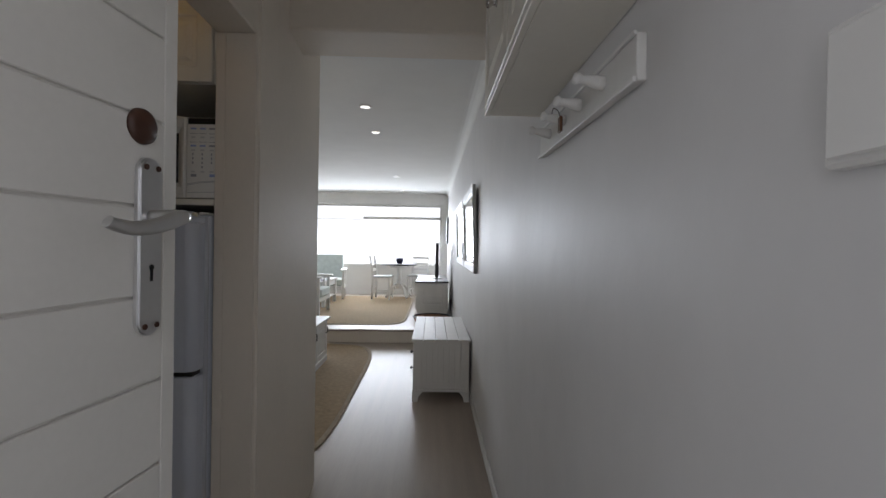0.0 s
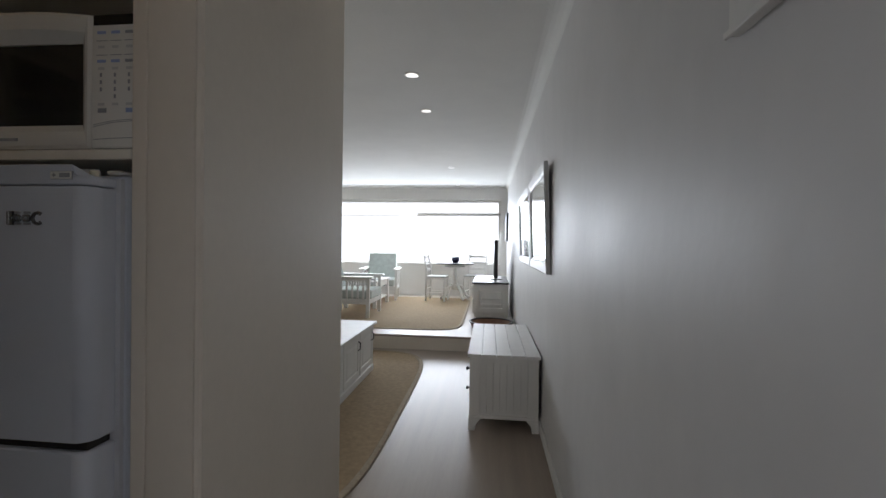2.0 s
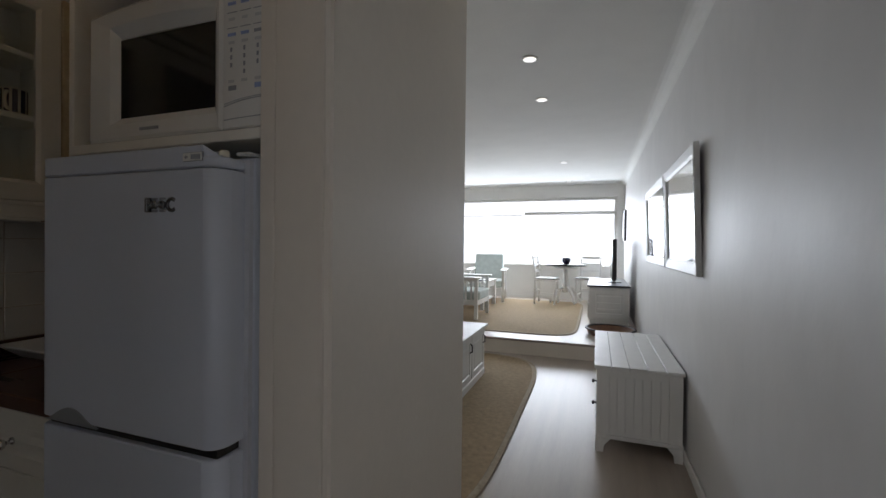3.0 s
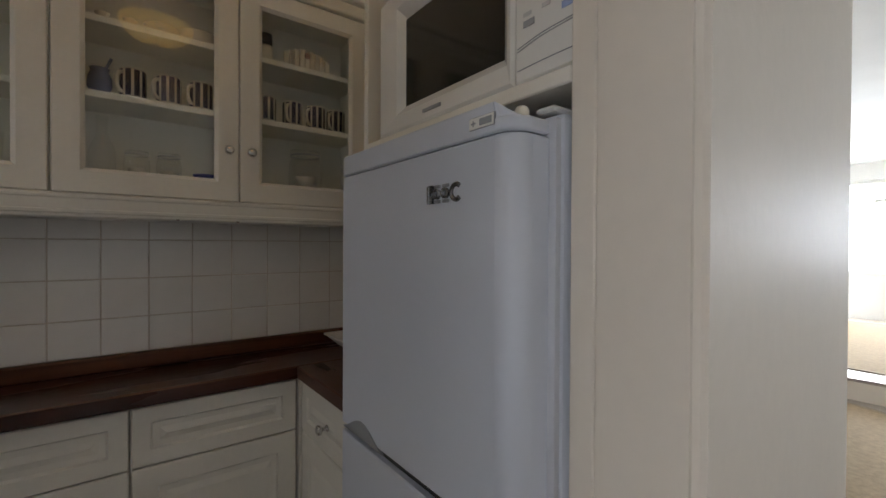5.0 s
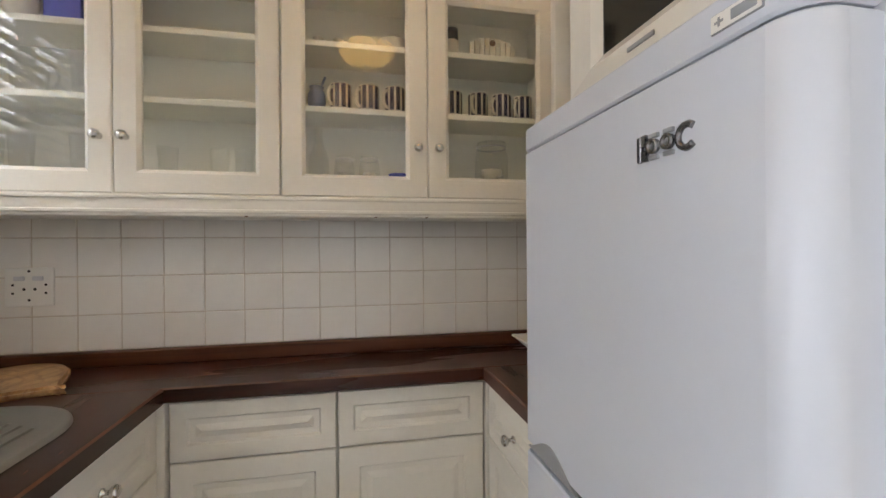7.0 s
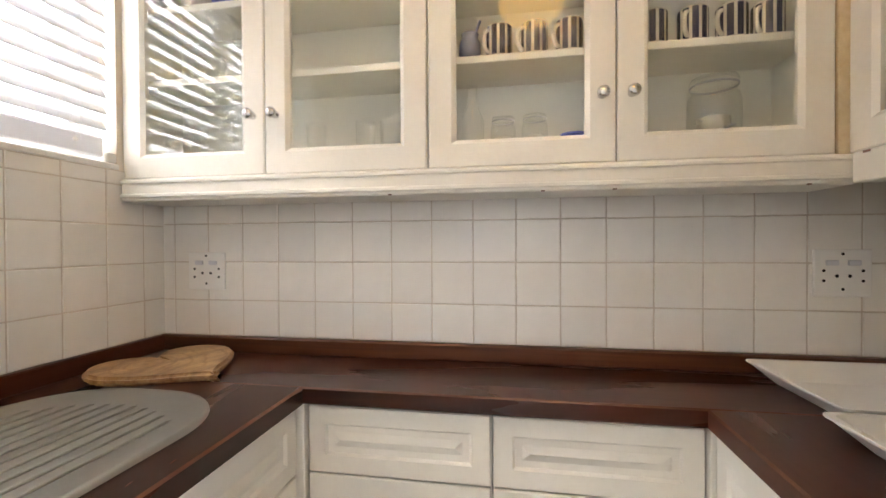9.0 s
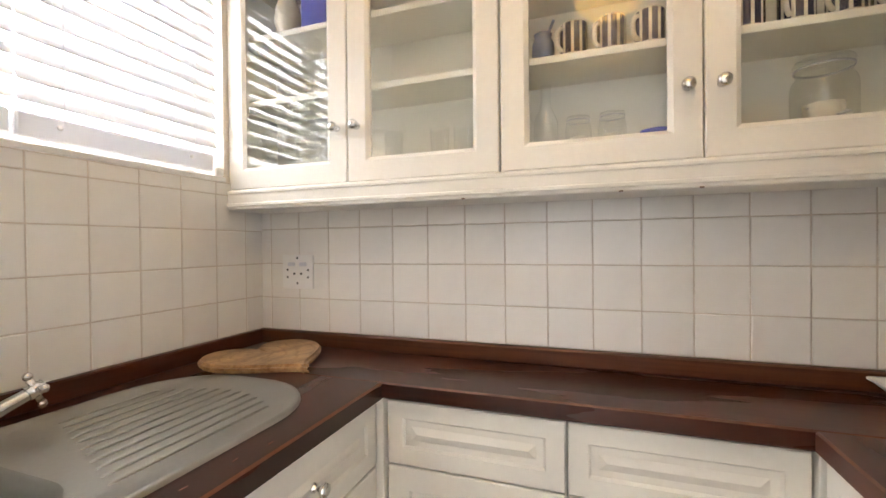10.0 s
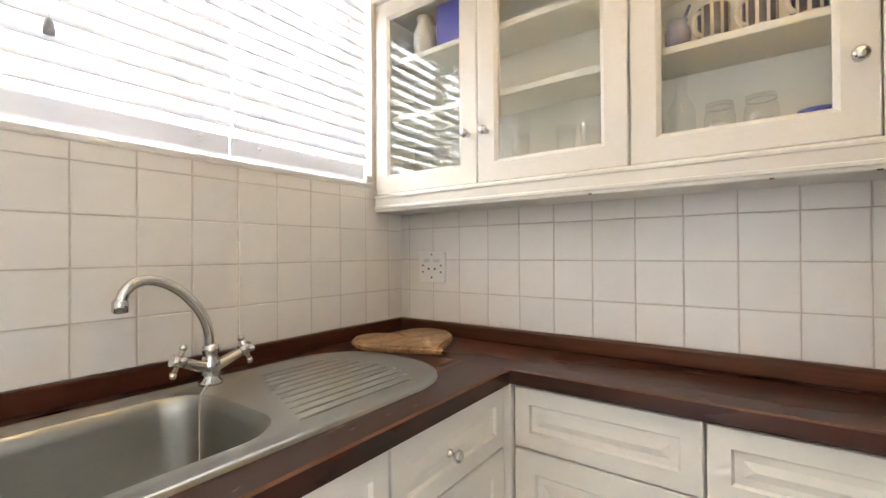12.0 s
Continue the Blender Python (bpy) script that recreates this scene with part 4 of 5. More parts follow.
jar("glass_jar", -1.885, 1.005, BOT, 0.030, 0.072, "small glass preserving jar with a glass lid")
jar("glass_jar", -1.885, 1.080, BOT, 0.031, 0.074, "small glass preserving jar with a glass lid")
big = jar("large_jar", -1.895, 1.478, BOT, 0.054, 0.135, "large glass jar half full of tea bags")
bm = bmesh.new()
random.seed(4)
for i in range(9):
    m = Matrix.Translation((-1.895 + random.uniform(-0.02, 0.02), 1.478 + random.uniform(-0.02, 0.02), BOT + 0.018 + 0.004 * i)) @ pose(0, 0, 0, random.uniform(-30, 30), random.uniform(-30, 30), random.uniform(0, 180))
    bmesh.ops.create_cube(bm, size=1, matrix=m @ Matrix.Diagonal((0.035, 0.03, 0.004, 1)))
part("sachets", bm, ALU_PAINT, big, "pale paper sachets")
bottle = thing("glass_bottle", (-1.885, 0.930, BOT), "slender clear glass bottle", "bottle")
part("glass", lathe(bmesh.new(), [(0, BOT + 0.001), (0.026, BOT), (0.029, BOT + 0.01), (0.029, BOT + 0.07), (0.012, BOT + 0.11), (0.011, BOT + 0.145), (0.014, BOT + 0.148), (0.014, BOT + 0.158), (0.011, BOT + 0.160)], Matrix.Translation((-1.885, 0.930, 0)), 20, True), JAR_GLASS, bottle)
single("small_bowl", lathe(bmesh.new(), [(0.018, BOT), (0.031, BOT + 0.018), (0.033, BOT + 0.024), (0.030, BOT + 0.024), (0.016, BOT + 0.004), (0.0, BOT + 0.004)], Matrix.Translation((-1.87, 1.170, 0)), 22), BLUE, "small blue plastic bowl on the cabinet floor", "bowl")
for y in (0.93, 0.99):
    single("egg_cup", lathe(bmesh.new(), [(0.012, SH2), (0.008, SH2 + 0.006), (0.017, SH2 + 0.024), (0.015, SH2 + 0.024), (0.0, SH2 + 0.012)], Matrix.Translation((-1.89, y, 0)), 16), IVORY, "small ivory egg cup on the top shelf", "cup", "egg cups")


def plates(y, r, n):
    for i in range(n):
        z = SH2 + 0.0002 + i * 0.0065
        single("saucer", lathe(bmesh.new(), [(r * 0.5, z), (r * 0.6, z + 0.001), (r, z + 0.008), (r, z + 0.0095), (r * 0.58, z + 0.0035), (0, z + 0.003)], Matrix.Translation((-1.9, y, 0)), 24), IVORY, "ivory plate in a stack on the top shelf", "plate", "stacked plates")


plates(1.062, 0.042, 4)
plates(1.155, 0.046, 5)
spice = thing("spice_jar", (-1.89, 1.345, SH2), "dark jar with a black lid on the top shelf", "jar")
part("jar", lathe(bmesh.new(), [(0.022, SH2), (0.023, SH2 + 0.05), (0.018, SH2 + 0.055), (0, SH2 + 0.055)], Matrix.Translation((-1.89, 1.345, 0)), 18), IVORY, spice)
part("lid", lathe(bmesh.new(), [(0.021, SH2 + 0.0552), (0.021, SH2 + 0.09), (0, SH2 + 0.091)], Matrix.Translation((-1.89, 1.345, 0)), 18), BLACK, spice)
rack = thing("letter_rack", (-1.885, 1.48, SH2), "white slatted wooden rack with an arched top", "rack")
for i in range(9):
    u = (i - 4) / 4
    part("slat", solid(-1.89, -1.882, 1.48 + 0.0175 * (i - 4) - 0.0078, 1.48 + 0.0175 * (i - 4) + 0.0078, SH2 + 0.001, SH2 + 0.075 - 0.022 * u * u, bevel=0.001), IVORY, rack)
part("knot", rod(bmesh.new(), (-1.8815, 1.48, SH2 + 0.055), (-1.8795, 1.48, SH2 + 0.055), 0.010, seg=16), BROWN_WOOD, rack)
part("base", solid(-1.93, -1.8915, 1.41, 1.55, SH2 + 0.0005, SH2 + 0.012), IVORY, rack)


def tumbler(x, y, z, r=0.026, h=0.085):
    return single("tumbler", lathe(bmesh.new(), [(0, z + 0.001), (r * 0.8, z), (r * 0.84, z + 0.004), (r, z + h)], Matrix.Translation((x, y, 0)), 20, True), JAR_GLASS, "clear drinking glass in the glazed cabinet", "glass", "drinking glasses")


for y in (0.52, 0.655, 0.72):
    tumbler(-1.885, y, BOT)
for y in (0.10, 0.17, 0.31):
    tumbler(-1.885, y, BOT, 0.028, 0.11)
measure_jug = thing("glass_jug", (-1.885, 0.19, SH1), "clear glass measuring jug on the cabinet shelf", "jug")
part("glass", lathe(bmesh.new(), [(0, SH1 + 0.001), (0.034, SH1), (0.037, SH1 + 0.004), (0.042, SH1 + 0.085), (0.044, SH1 + 0.088)], Matrix.Translation((-1.885, 0.19, 0)), 22, True), JAR_GLASS, measure_jug)
part("handle", tube(bmesh.new(), [(-1.885, 0.228 + 0.03 * math.sin(radians(a)), SH1 + 0.045 + 0.032 * math.cos(radians(a))) for a in range(0, 181, 20)], 0.004, 8), JAR_GLASS, measure_jug)
tumbler(-1.885, 0.31, SH1, 0.024, 0.12)
single("white_vase", lathe(bmesh.new(), [(0.026, SH2), (0.040, SH2 + 0.04), (0.036, SH2 + 0.08), (0.024, SH2 + 0.115), (0.028, SH2 + 0.13), (0.022, SH2 + 0.13), (0, SH2 + 0.1)], Matrix.Translation((-1.885, 0.17, 0)), 24), IVORY, "rounded white vase on the top shelf", "vase")
single("blue_box", solid(-1.95, -1.86, 0.235, 0.325, SH2 + 0.0002, SH2 + 0.14, bevel=0.003), BLUE, "dark blue box on the top shelf", "box")

# ---- entrance door ----
leaf = tagged(thing("door_1", (0, 0, 0), "white plank entrance door standing open with a lever handle", "door"), kind="structure")
DW, GROOVE = 0.782, 0.128
for k in range(-8, 9):
    z0, z1 = 0.994 + GROOVE * k + 0.002, 0.994 + GROOVE * (k + 1) - 0.002
    z0, z1 = max(0.006, z0), min(2.03, z1)
    if z1 > z0:
        part("board", solid(0.0, DW - 0.026, 0.001, 0.008, z0, z1, bevel=0.0015), DOOR_WHITE, leaf)
part("core", solid(0.0, DW, 0.0065, 0.04, 0.005, 2.035, bevel=0.002), DOOR_WHITE, leaf)
part("stile", solid(DW - 0.0255, DW, 0.001, 0.0064, 0.006, 2.034, bevel=0.001), DOOR_WHITE, leaf)
HX = DW - 0.062
bm = slab(bmesh.new(), rounded(-0.022, 0.022, -0.127, 0.127, 0.0215, 8), 0, 0.011)
bmesh.ops.bevel(bm, geom=[e for e in bm.edges if abs(e.verts[0].co.z - e.verts[1].co.z) < 1e-5], offset=0.003, segments=2, affect="EDGES")
bmesh.ops.transform(bm, matrix=Matrix.Translation((HX, 0.001, 1.321)) @ pose(0, 0, 0, 90, 0, 0), verts=bm.verts)
plate = part("lock_plate", bm, ALU, leaf, "satin aluminium lock plate")
for dx, dz in ((-0.011, 0.113), (0.011, 0.113), (-0.011, -0.113), (0.011, -0.113)):
    part("screw", rod(bmesh.new(), (HX + dx, -0.0115, 1.321 + dz), (HX + dx, -0.0095, 1.321 + dz), 0.0042, seg=12), DARK_WOOD, plate)
bm = rod(bmesh.new(), (HX, -0.0112, 1.292), (HX, -0.0098, 1.292), 0.0042, seg=12)
box(bm, HX - 0.0022, HX + 0.0022, -0.0112, -0.0098, 1.272, 1.292)
part("keyhole", bm, DARK, plate)
pts = smooth_line([(HX, -0.010, 1.364), (HX, -0.035, 1.365), (HX - 0.001, -0.056, 1.365), (HX - 0.010, -0.065, 1.363), (HX - 0.03, -0.066, 1.357), (HX - 0.06, -0.063, 1.348), (HX - 0.09, -0.060, 1.345), (HX - 0.118, -0.060, 1.349), (HX - 0.126, -0.060, 1.352)], 3)
bm = tube(bmesh.new(), pts, 0.0095, 16)
for v in bm.verts:
    u = (HX - 0.02 - v.co.x) / 0.105
    if u > 0:
        mid = 1.359 - 0.026 * math.sin(min(1, u) * 1.9) + 0.014 * u * u
        v.co.z = mid + (v.co.z - mid) * (1.25 - 0.45 * min(1, u))
        v.co.y = -0.062 + (v.co.y + 0.062) * 0.6
part("lever", bm, ALU, leaf, "satin aluminium lever handle")
part("round_disc", lathe(bmesh.new(), [(0.0, 0.010), (0.018, 0.009), (0.0245, 0.005), (0.0255, 0.0)], Matrix.Translation((DW - 0.070, 0.001, 1.491)) @ pose(0, 0, 0, 90, 0, 0), 28), DARK_WOOD, leaf, "round dark brown wooden disc")
leaf.matrix_basis = pose(-0.52, -0.128, 0.002, 0, 0, 82.95)
bm = solid(-0.5345, -0.5255, -0.2, -0.131, 0, 2.06)
box(bm, -0.5345, XR, -0.2, -0.131, 2.045, 2.0595), box(bm, XR - 0.03, XR - 0.001, -0.2, -0.131, 0, 2.0445)
structure("door_frame", bm, DOOR_WHITE, "white painted frame of the entrance door")

# ---- passage: coat rail, cupboard, box on the wall ----
rail = thing("coat_rail", (XR, 0.98, 1.61), "white painted coat rail with four turned pegs", "coat rail")
part("board", solid(XR - 0.018, XR - 0.0005, 0.672, 1.312, 1.615, 1.697, bevel=0.002), WHITE_WOOD, rail)
for z0, z1 in ((1.6115, 1.622), (1.691, 1.699)):
    part("moulding", solid(XR - 0.025, XR - 0.0185, 0.670, 1.314, z0, z1, bevel=0.002, seg=2), WHITE_WOOD, rail)
for y in (0.812, 0.946, 1.065, 1.200):
    m = Matrix.Translation((XR - 0.0185, y, 1.662)) @ Vector((-1, 0, 0.16)).to_track_quat("Z", "Y").to_matrix().to_4x4()
    part("peg", lathe(bmesh.new(), [(0.0135, -0.002), (0.0138, 0.012), (0.0115, 0.026), (0.0085, 0.042), (0.0080, 0.047), (0.0115, 0.051), (0.0125, 0.056), (0.010, 0.061), (0, 0.063)], m, 20), WHITE_WOOD, rail)
tag = thing("key_tag", (XR - 0.05, 1.0, 1.60), "brown leather key tag hanging from a peg", "key tag")
part("tag", solid(XR - 0.052, XR - 0.045, 0.988, 1.010, 1.612, 1.652, bevel=0.003), BROWN_WOOD, tag)
part("loop", tube(bmesh.new(), smooth_line([(XR - 0.049, 0.998, 1.650), (XR - 0.049, 1.02, 1.672), (XR - 0.049, 1.06, 1.690), (XR - 0.049, 1.075, 1.676)]), 0.0012, 6), DARK_WOOD, tag, "thin dark cord")

cup = thing("wall_cupboard", (0.22, 0.7, 1.77), "cream painted shallow cupboard high on the passage wall", "cupboard")
part("body", solid(0.166, XR - 0.0005, 0.10, 1.395, 1.77, 2.46, bevel=0.002), CREAM, cup)
part("bottom_edge", solid(0.148, 0.1655, 0.10, 1.398, 1.768, 1.788, bevel=0.002), CREAM, cup)
for i in range(3):
    y0 = 0.103 + 0.431 * i
    m = Matrix.Translation((0.147, y0 + 0.428, 1.79)) @ pose(0, 0, 0, 0, 0, -90)
    d = part("door", front_bm(0.427, 0.66, m, 0.05), CREAM, cup)
    part("knob", knob_bm((0.147, y0 + (0.175 if i == 2 else 0.39 if i == 0 else 0.04), 2.0), (-1, 0, 0)), CHROME, d, "round chrome knob")
meter = thing("distribution_box", (XR, 0.2, 1.39), "flat white plastic electrical box on the wall", "fuse box")
part("case", solid(XR - 0.022, XR - 0.0005, 0.10, 0.322, 1.402, 1.523, bevel=0.004), PLASTIC, meter)
part("cover", solid(XR - 0.026, XR - 0.0225, 0.108, 0.315, 1.409, 1.516, bevel=0.002), PLASTIC, meter)

# ---- passage and lower living room furniture ----
def chest():
    c = thing("storage_chest", (0.05, 4.1, 0), "white painted plank chest with bracket feet beside the wall", "chest")
    x0, x1, y0, y1, top = -0.168, 0.316, 3.60, 4.76, 0.535
    part("body", solid(x0 + 0.012, x1 - 0.012, y0 + 0.012, y1 - 0.012, 0.10, top - 0.024), WHITE_WOOD, c)
    n = 7
    for i in range(n):
        a = x0 + 0.075 + (x1 - x0 - 0.15) * i / n
        part("end_plank", solid(a + 0.002, a + (x1 - x0 - 0.15) / n - 0.002, y0 + 0.006, y0 + 0.0118, 0.125, top - 0.0625, bevel=0.0015), WHITE_WOOD, c)
    for a, b in ((x0 + 0.004, x0 + 0.075), (x1 - 0.075, x1 - 0.004)):
        part("stile", solid(a, b, y0, y0 + 0.0115, 0.10, top - 0.0245, bevel=0.001), WHITE_WOOD, c)
    part("top_rail", solid(x0 + 0.076, x1 - 0.076, y0, y0 + 0.0115, top - 0.062, top - 0.0245), WHITE_WOOD, c)
    for i in range(8):
        a = y0 + 0.02 + (y1 - y0 - 0.04) * i / 8
        part("side_plank", solid(x0 + 0.006, x0 + 0.0118, a + 0.0015, a + (y1 - y0 - 0.04) / 8 - 0.0015, 0.12, top - 0.026, bevel=0.0015), WHITE_WOOD, c)
    for i in range(5):
        w = (x1 - x0 + 0.02) / 5
        a = x0 - 0.012 + w * i
        part("lid_plank", solid(a + 0.0018, a + w - 0.0018, y0 - 0.012, y1 + 0.01, top - 0.022, top, bevel=0.002), WHITE_WOOD, c)
    part("base_moulding", solid(x0, x1, y0 - 0.004, y1, 0.085, 0.108, bevel=0.004), WHITE_WOOD, c)
    for a, s in ((x0, 1), (x1, -1)):
        bm = slab(bmesh.new(), [(0, 0), (0.045 * s, 0), (0.052 * s, 0.045), (0.085 * s, 0.084), (0, 0.084)], 0, 0.02)
        bmesh.ops.transform(bm, matrix=Matrix.Translation((a, y0 + 0.018, 0)) @ pose(0, 0, 0, 90, 0, 0), verts=bm.verts)
        part("foot", bm, WHITE_WOOD, c)
        part("foot", solid(min(a, a + 0.05 * s), max(a, a + 0.05 * s), y1 - 0.05, y1, 0, 0.084), WHITE_WOOD, c)
    for z in (0.26, 0.40):
        part("knob", knob_bm((x0 + 0.006, y0 + 0.12, z), (-1, 0, 0)), BLACK, c)
    return c


chest()
sb = thing("sideboard", (-1.45, 4.2, 0), "white sideboard with black iron handles on the rug", "sideboard")
part("body", solid(-1.62, -1.212, 3.5, 4.86, 0.075, 0.478, bevel=0.003), WHITE_WOOD, sb)
part("top", solid(-1.64, -1.17, 3.47, 4.89, 0.479, 0.505, bevel=0.005), WHITE_WOOD, sb)
part("plinth", solid(-1.61, -1.196, 3.49, 4.87, 0.009, 0.075, bevel=0.006), WHITE_WOOD, sb)
for i in range(3):
    m = Matrix.Translation((-1.194, 3.52 + 0.445 * i, 0.09)) @ FACE_X
    d = part("door", front_bm(0.43, 0.375, m, 0.05), WHITE_WOOD, sb)
    bm = tube(bmesh.new(), [(-1.195, 3.90 + 0.445 * i - (0.3 if i == 0 else 0), z) for z in (0.33, 0.335)] + [(-1.175, 3.90 + 0.445 * i - (0.3 if i == 0 else 0), z) for z in (0.345, 0.40)] + [(-1.195, 3.90 + 0.445 * i - (0.3 if i == 0 else 0), 0.415)], 0.006, 8)
    part("handle", bm, BLACK, d, "black iron pull handle")


def rug(x0, x1, y0, y1, z, label, power=5.0):
    """A woven rug whose sides bow outwards a little."""
    r = thing("sisal_rug", ((x0 + x1) / 2, (y0 + y1) / 2, z), label, "rug", "sisal rugs")

    def bowed(d):
        out = []
        for i in range(72):
            c, q = math.cos(2 * math.pi * i / 72), math.sin(2 * math.pi * i / 72)
            out.append(((x0 + x1) / 2 + math.copysign(abs(c) ** (2 / power), c) * ((x1 - x0) / 2 - d), (y0 + y1) / 2 + math.copysign(abs(q) ** (2 / power), q) * ((y1 - y0) / 2 - d)))
        return out

    part("weave", slab(bmesh.new(), bowed(0.0405), z + 0.0005, z + 0.009), SISAL, r)
    bm = bmesh.new()
    spec = [(0.0, 0.0005), (0.0, 0.009), (0.006, 0.0115), (0.034, 0.0115), (0.0395, 0.009), (0.0395, 0.0005)]
    skin(bm, [loop(bm, bowed(d), z + h) for d, h in spec])
    part("binding", bm, SISAL_EDGE, r, "pale cloth binding")
    return r


rug(-2.9, -0.69, 2.30, 5.68, 0.0, "brown sisal rug with a cloth border on the lower floor")
rug(-3.1, -0.385, 6.10, 9.45, PLAT, "brown sisal rug with a dark border on the raised floor", 9.0)


def frame_mirror(y0, y1):
    f = thing("framed_mirror", (XR, (y0 + y1) / 2, 1.12), "pale grey framed mirror hanging on the passage wall", "mirror", "framed mirrors")
    h = 1.815 - 1.12
    m = Matrix.Translation((XR - 0.030, y1, 1.12)) @ pose(0, 0, 0, 0, 0, -90)
    part("frame", ring_bm(y1 - y0, h, [(0, 0.029), (0, 0.004), (0.006, 0), (0.055, 0.006), (0.07, 0.014), (0.07, 0.029)], m), ALU_PAINT, f)
    part("mirror_glass", solid(XR - 0.012, XR - 0.007, y0 + 0.068, y1 - 0.068, 1.188, 1.747), MIRROR, f)
    f.rotation_euler = (0, radians(-2.0), 0)
    return f


frame_mirror(3.28, 4.34)
frame_mirror(4.37, 5.62)
pic = thing("dark_picture", (XR, 9.2, 1.35), "narrow dark framed picture near the window", "picture")
part("frame", solid(XR - 0.04, XR - 0.0005, 9.25, 9.78, 1.38, 1.95, bevel=0.004), BLACK, pic)
part("print", solid(XR - 0.043, XR - 0.0405, 9.30, 9.73, 1.44, 1.89), PLASTIC_GREY, pic)

# ---- raised living room ----
Z = PLAT


def dining_chair():
    c = thing("dining_chair", (0, 0, 0), "white ladder-back dining chair with a pale cushion", "chair", "dining chairs")
    part("seat", solid(-0.21, 0.21, -0.20, 0.20, 0.43, 0.455, bevel=0.006), WHITE_WOOD, c)
    part("cushion", solid(-0.20, 0.20, -0.19, 0.19, 0.4555, 0.485, bevel=0.012, seg=2), ALU_PAINT, c, "thin grey seat cushion")
    for x in (-0.18, 0.18):
        part("leg", rod(bmesh.new(), (x, -0.17, 0), (x, -0.17, 0.43), 0.016, 0.02), WHITE_WOOD, c)
        part("back_post", tube(bmesh.new(), [(x, 0.20, 0), (x, 0.185, 0.43), (x, 0.20, 0.65), (x, 0.25, 0.90)], 0.019, 10), WHITE_WOOD, c)
        part("stretcher", rod(bmesh.new(), (x, -0.17, 0.16), (x, 0.19, 0.16), 0.010), WHITE_WOOD, c)
    for y, z in ((-0.17, 0.24), (0.19, 0.24)):
        part("stretcher", rod(bmesh.new(), (-0.18, y, z), (0.18, y, z), 0.010), WHITE_WOOD, c)
    for i, z in enumerate((0.58, 0.70, 0.83)):
        y = 0.195 + max(0, (z - 0.6)) * 0.2
        part("back_slat", solid(-0.18, 0.18, y, y + 0.014, z, z + 0.05, bevel=0.003), WHITE_WOOD, c)
    return c


chair = dining_chair()
chair.matrix_basis = pose(-1.04, 9.05, Z + 0.012, 0, 0, 84)
copy_thing(chair, pose(-0.32, 9.42, Z + 0.012, 0, 0, -12))

table = thing("round_table", (-0.73, 9.35, Z), "round pedestal dining table with white base and dark top", "table")
part("tabletop", lathe(bmesh.new(), [(0.0, Z + 0.715), (0.36, Z + 0.715), (0.38, Z + 0.722), (0.385, Z + 0.732), (0.38, Z + 0.742), (0.0, Z + 0.743)], Matrix.Translation((-0.73, 9.35, 0)), 40), BLACK, table)
part("apron", lathe(bmesh.new(), [(0.22, Z + 0.7148), (0.20, Z + 0.66), (0.0, Z + 0.66)], Matrix.Translation((-0.73, 9.35, 0)), 28), WHITE_WOOD, table)
part("pedestal", lathe(bmesh.new(), [(0.05, Z + 0.66), (0.045, Z + 0.5), (0.06, Z + 0.44), (0.05, Z + 0.38), (0.075, Z + 0.28), (0.06, Z + 0.2), (0.0, Z + 0.19)], Matrix.Translation((-0.73, 9.35, 0)), 20), WHITE_WOOD, table)
for i in range(4):
    a = radians(35 + 90 * i)
    d = Vector((math.cos(a), math.sin(a), 0))
    o = Vector((-0.73, 9.35, Z))
    part("leg", tube(bmesh.new(), [o + d * r + Vector((0, 0, z)) for r, z in ((0.04, 0.30), (0.14, 0.27), (0.22, 0.18), (0.27, 0.08), (0.33, 0.028))], 0.026, 10), WHITE_WOOD, table)
single("fruit_bowl", lathe(bmesh.new(), [(0.05, Z + 0.7435), (0.085, Z + 0.80), (0.088, Z + 0.865), (0.08, Z + 0.865), (0.076, Z + 0.80), (0.0, Z + 0.765)], Matrix.Translation((-0.72, 9.33, 0)), 24), NAVY, "dark blue bowl on the round table", "bowl")


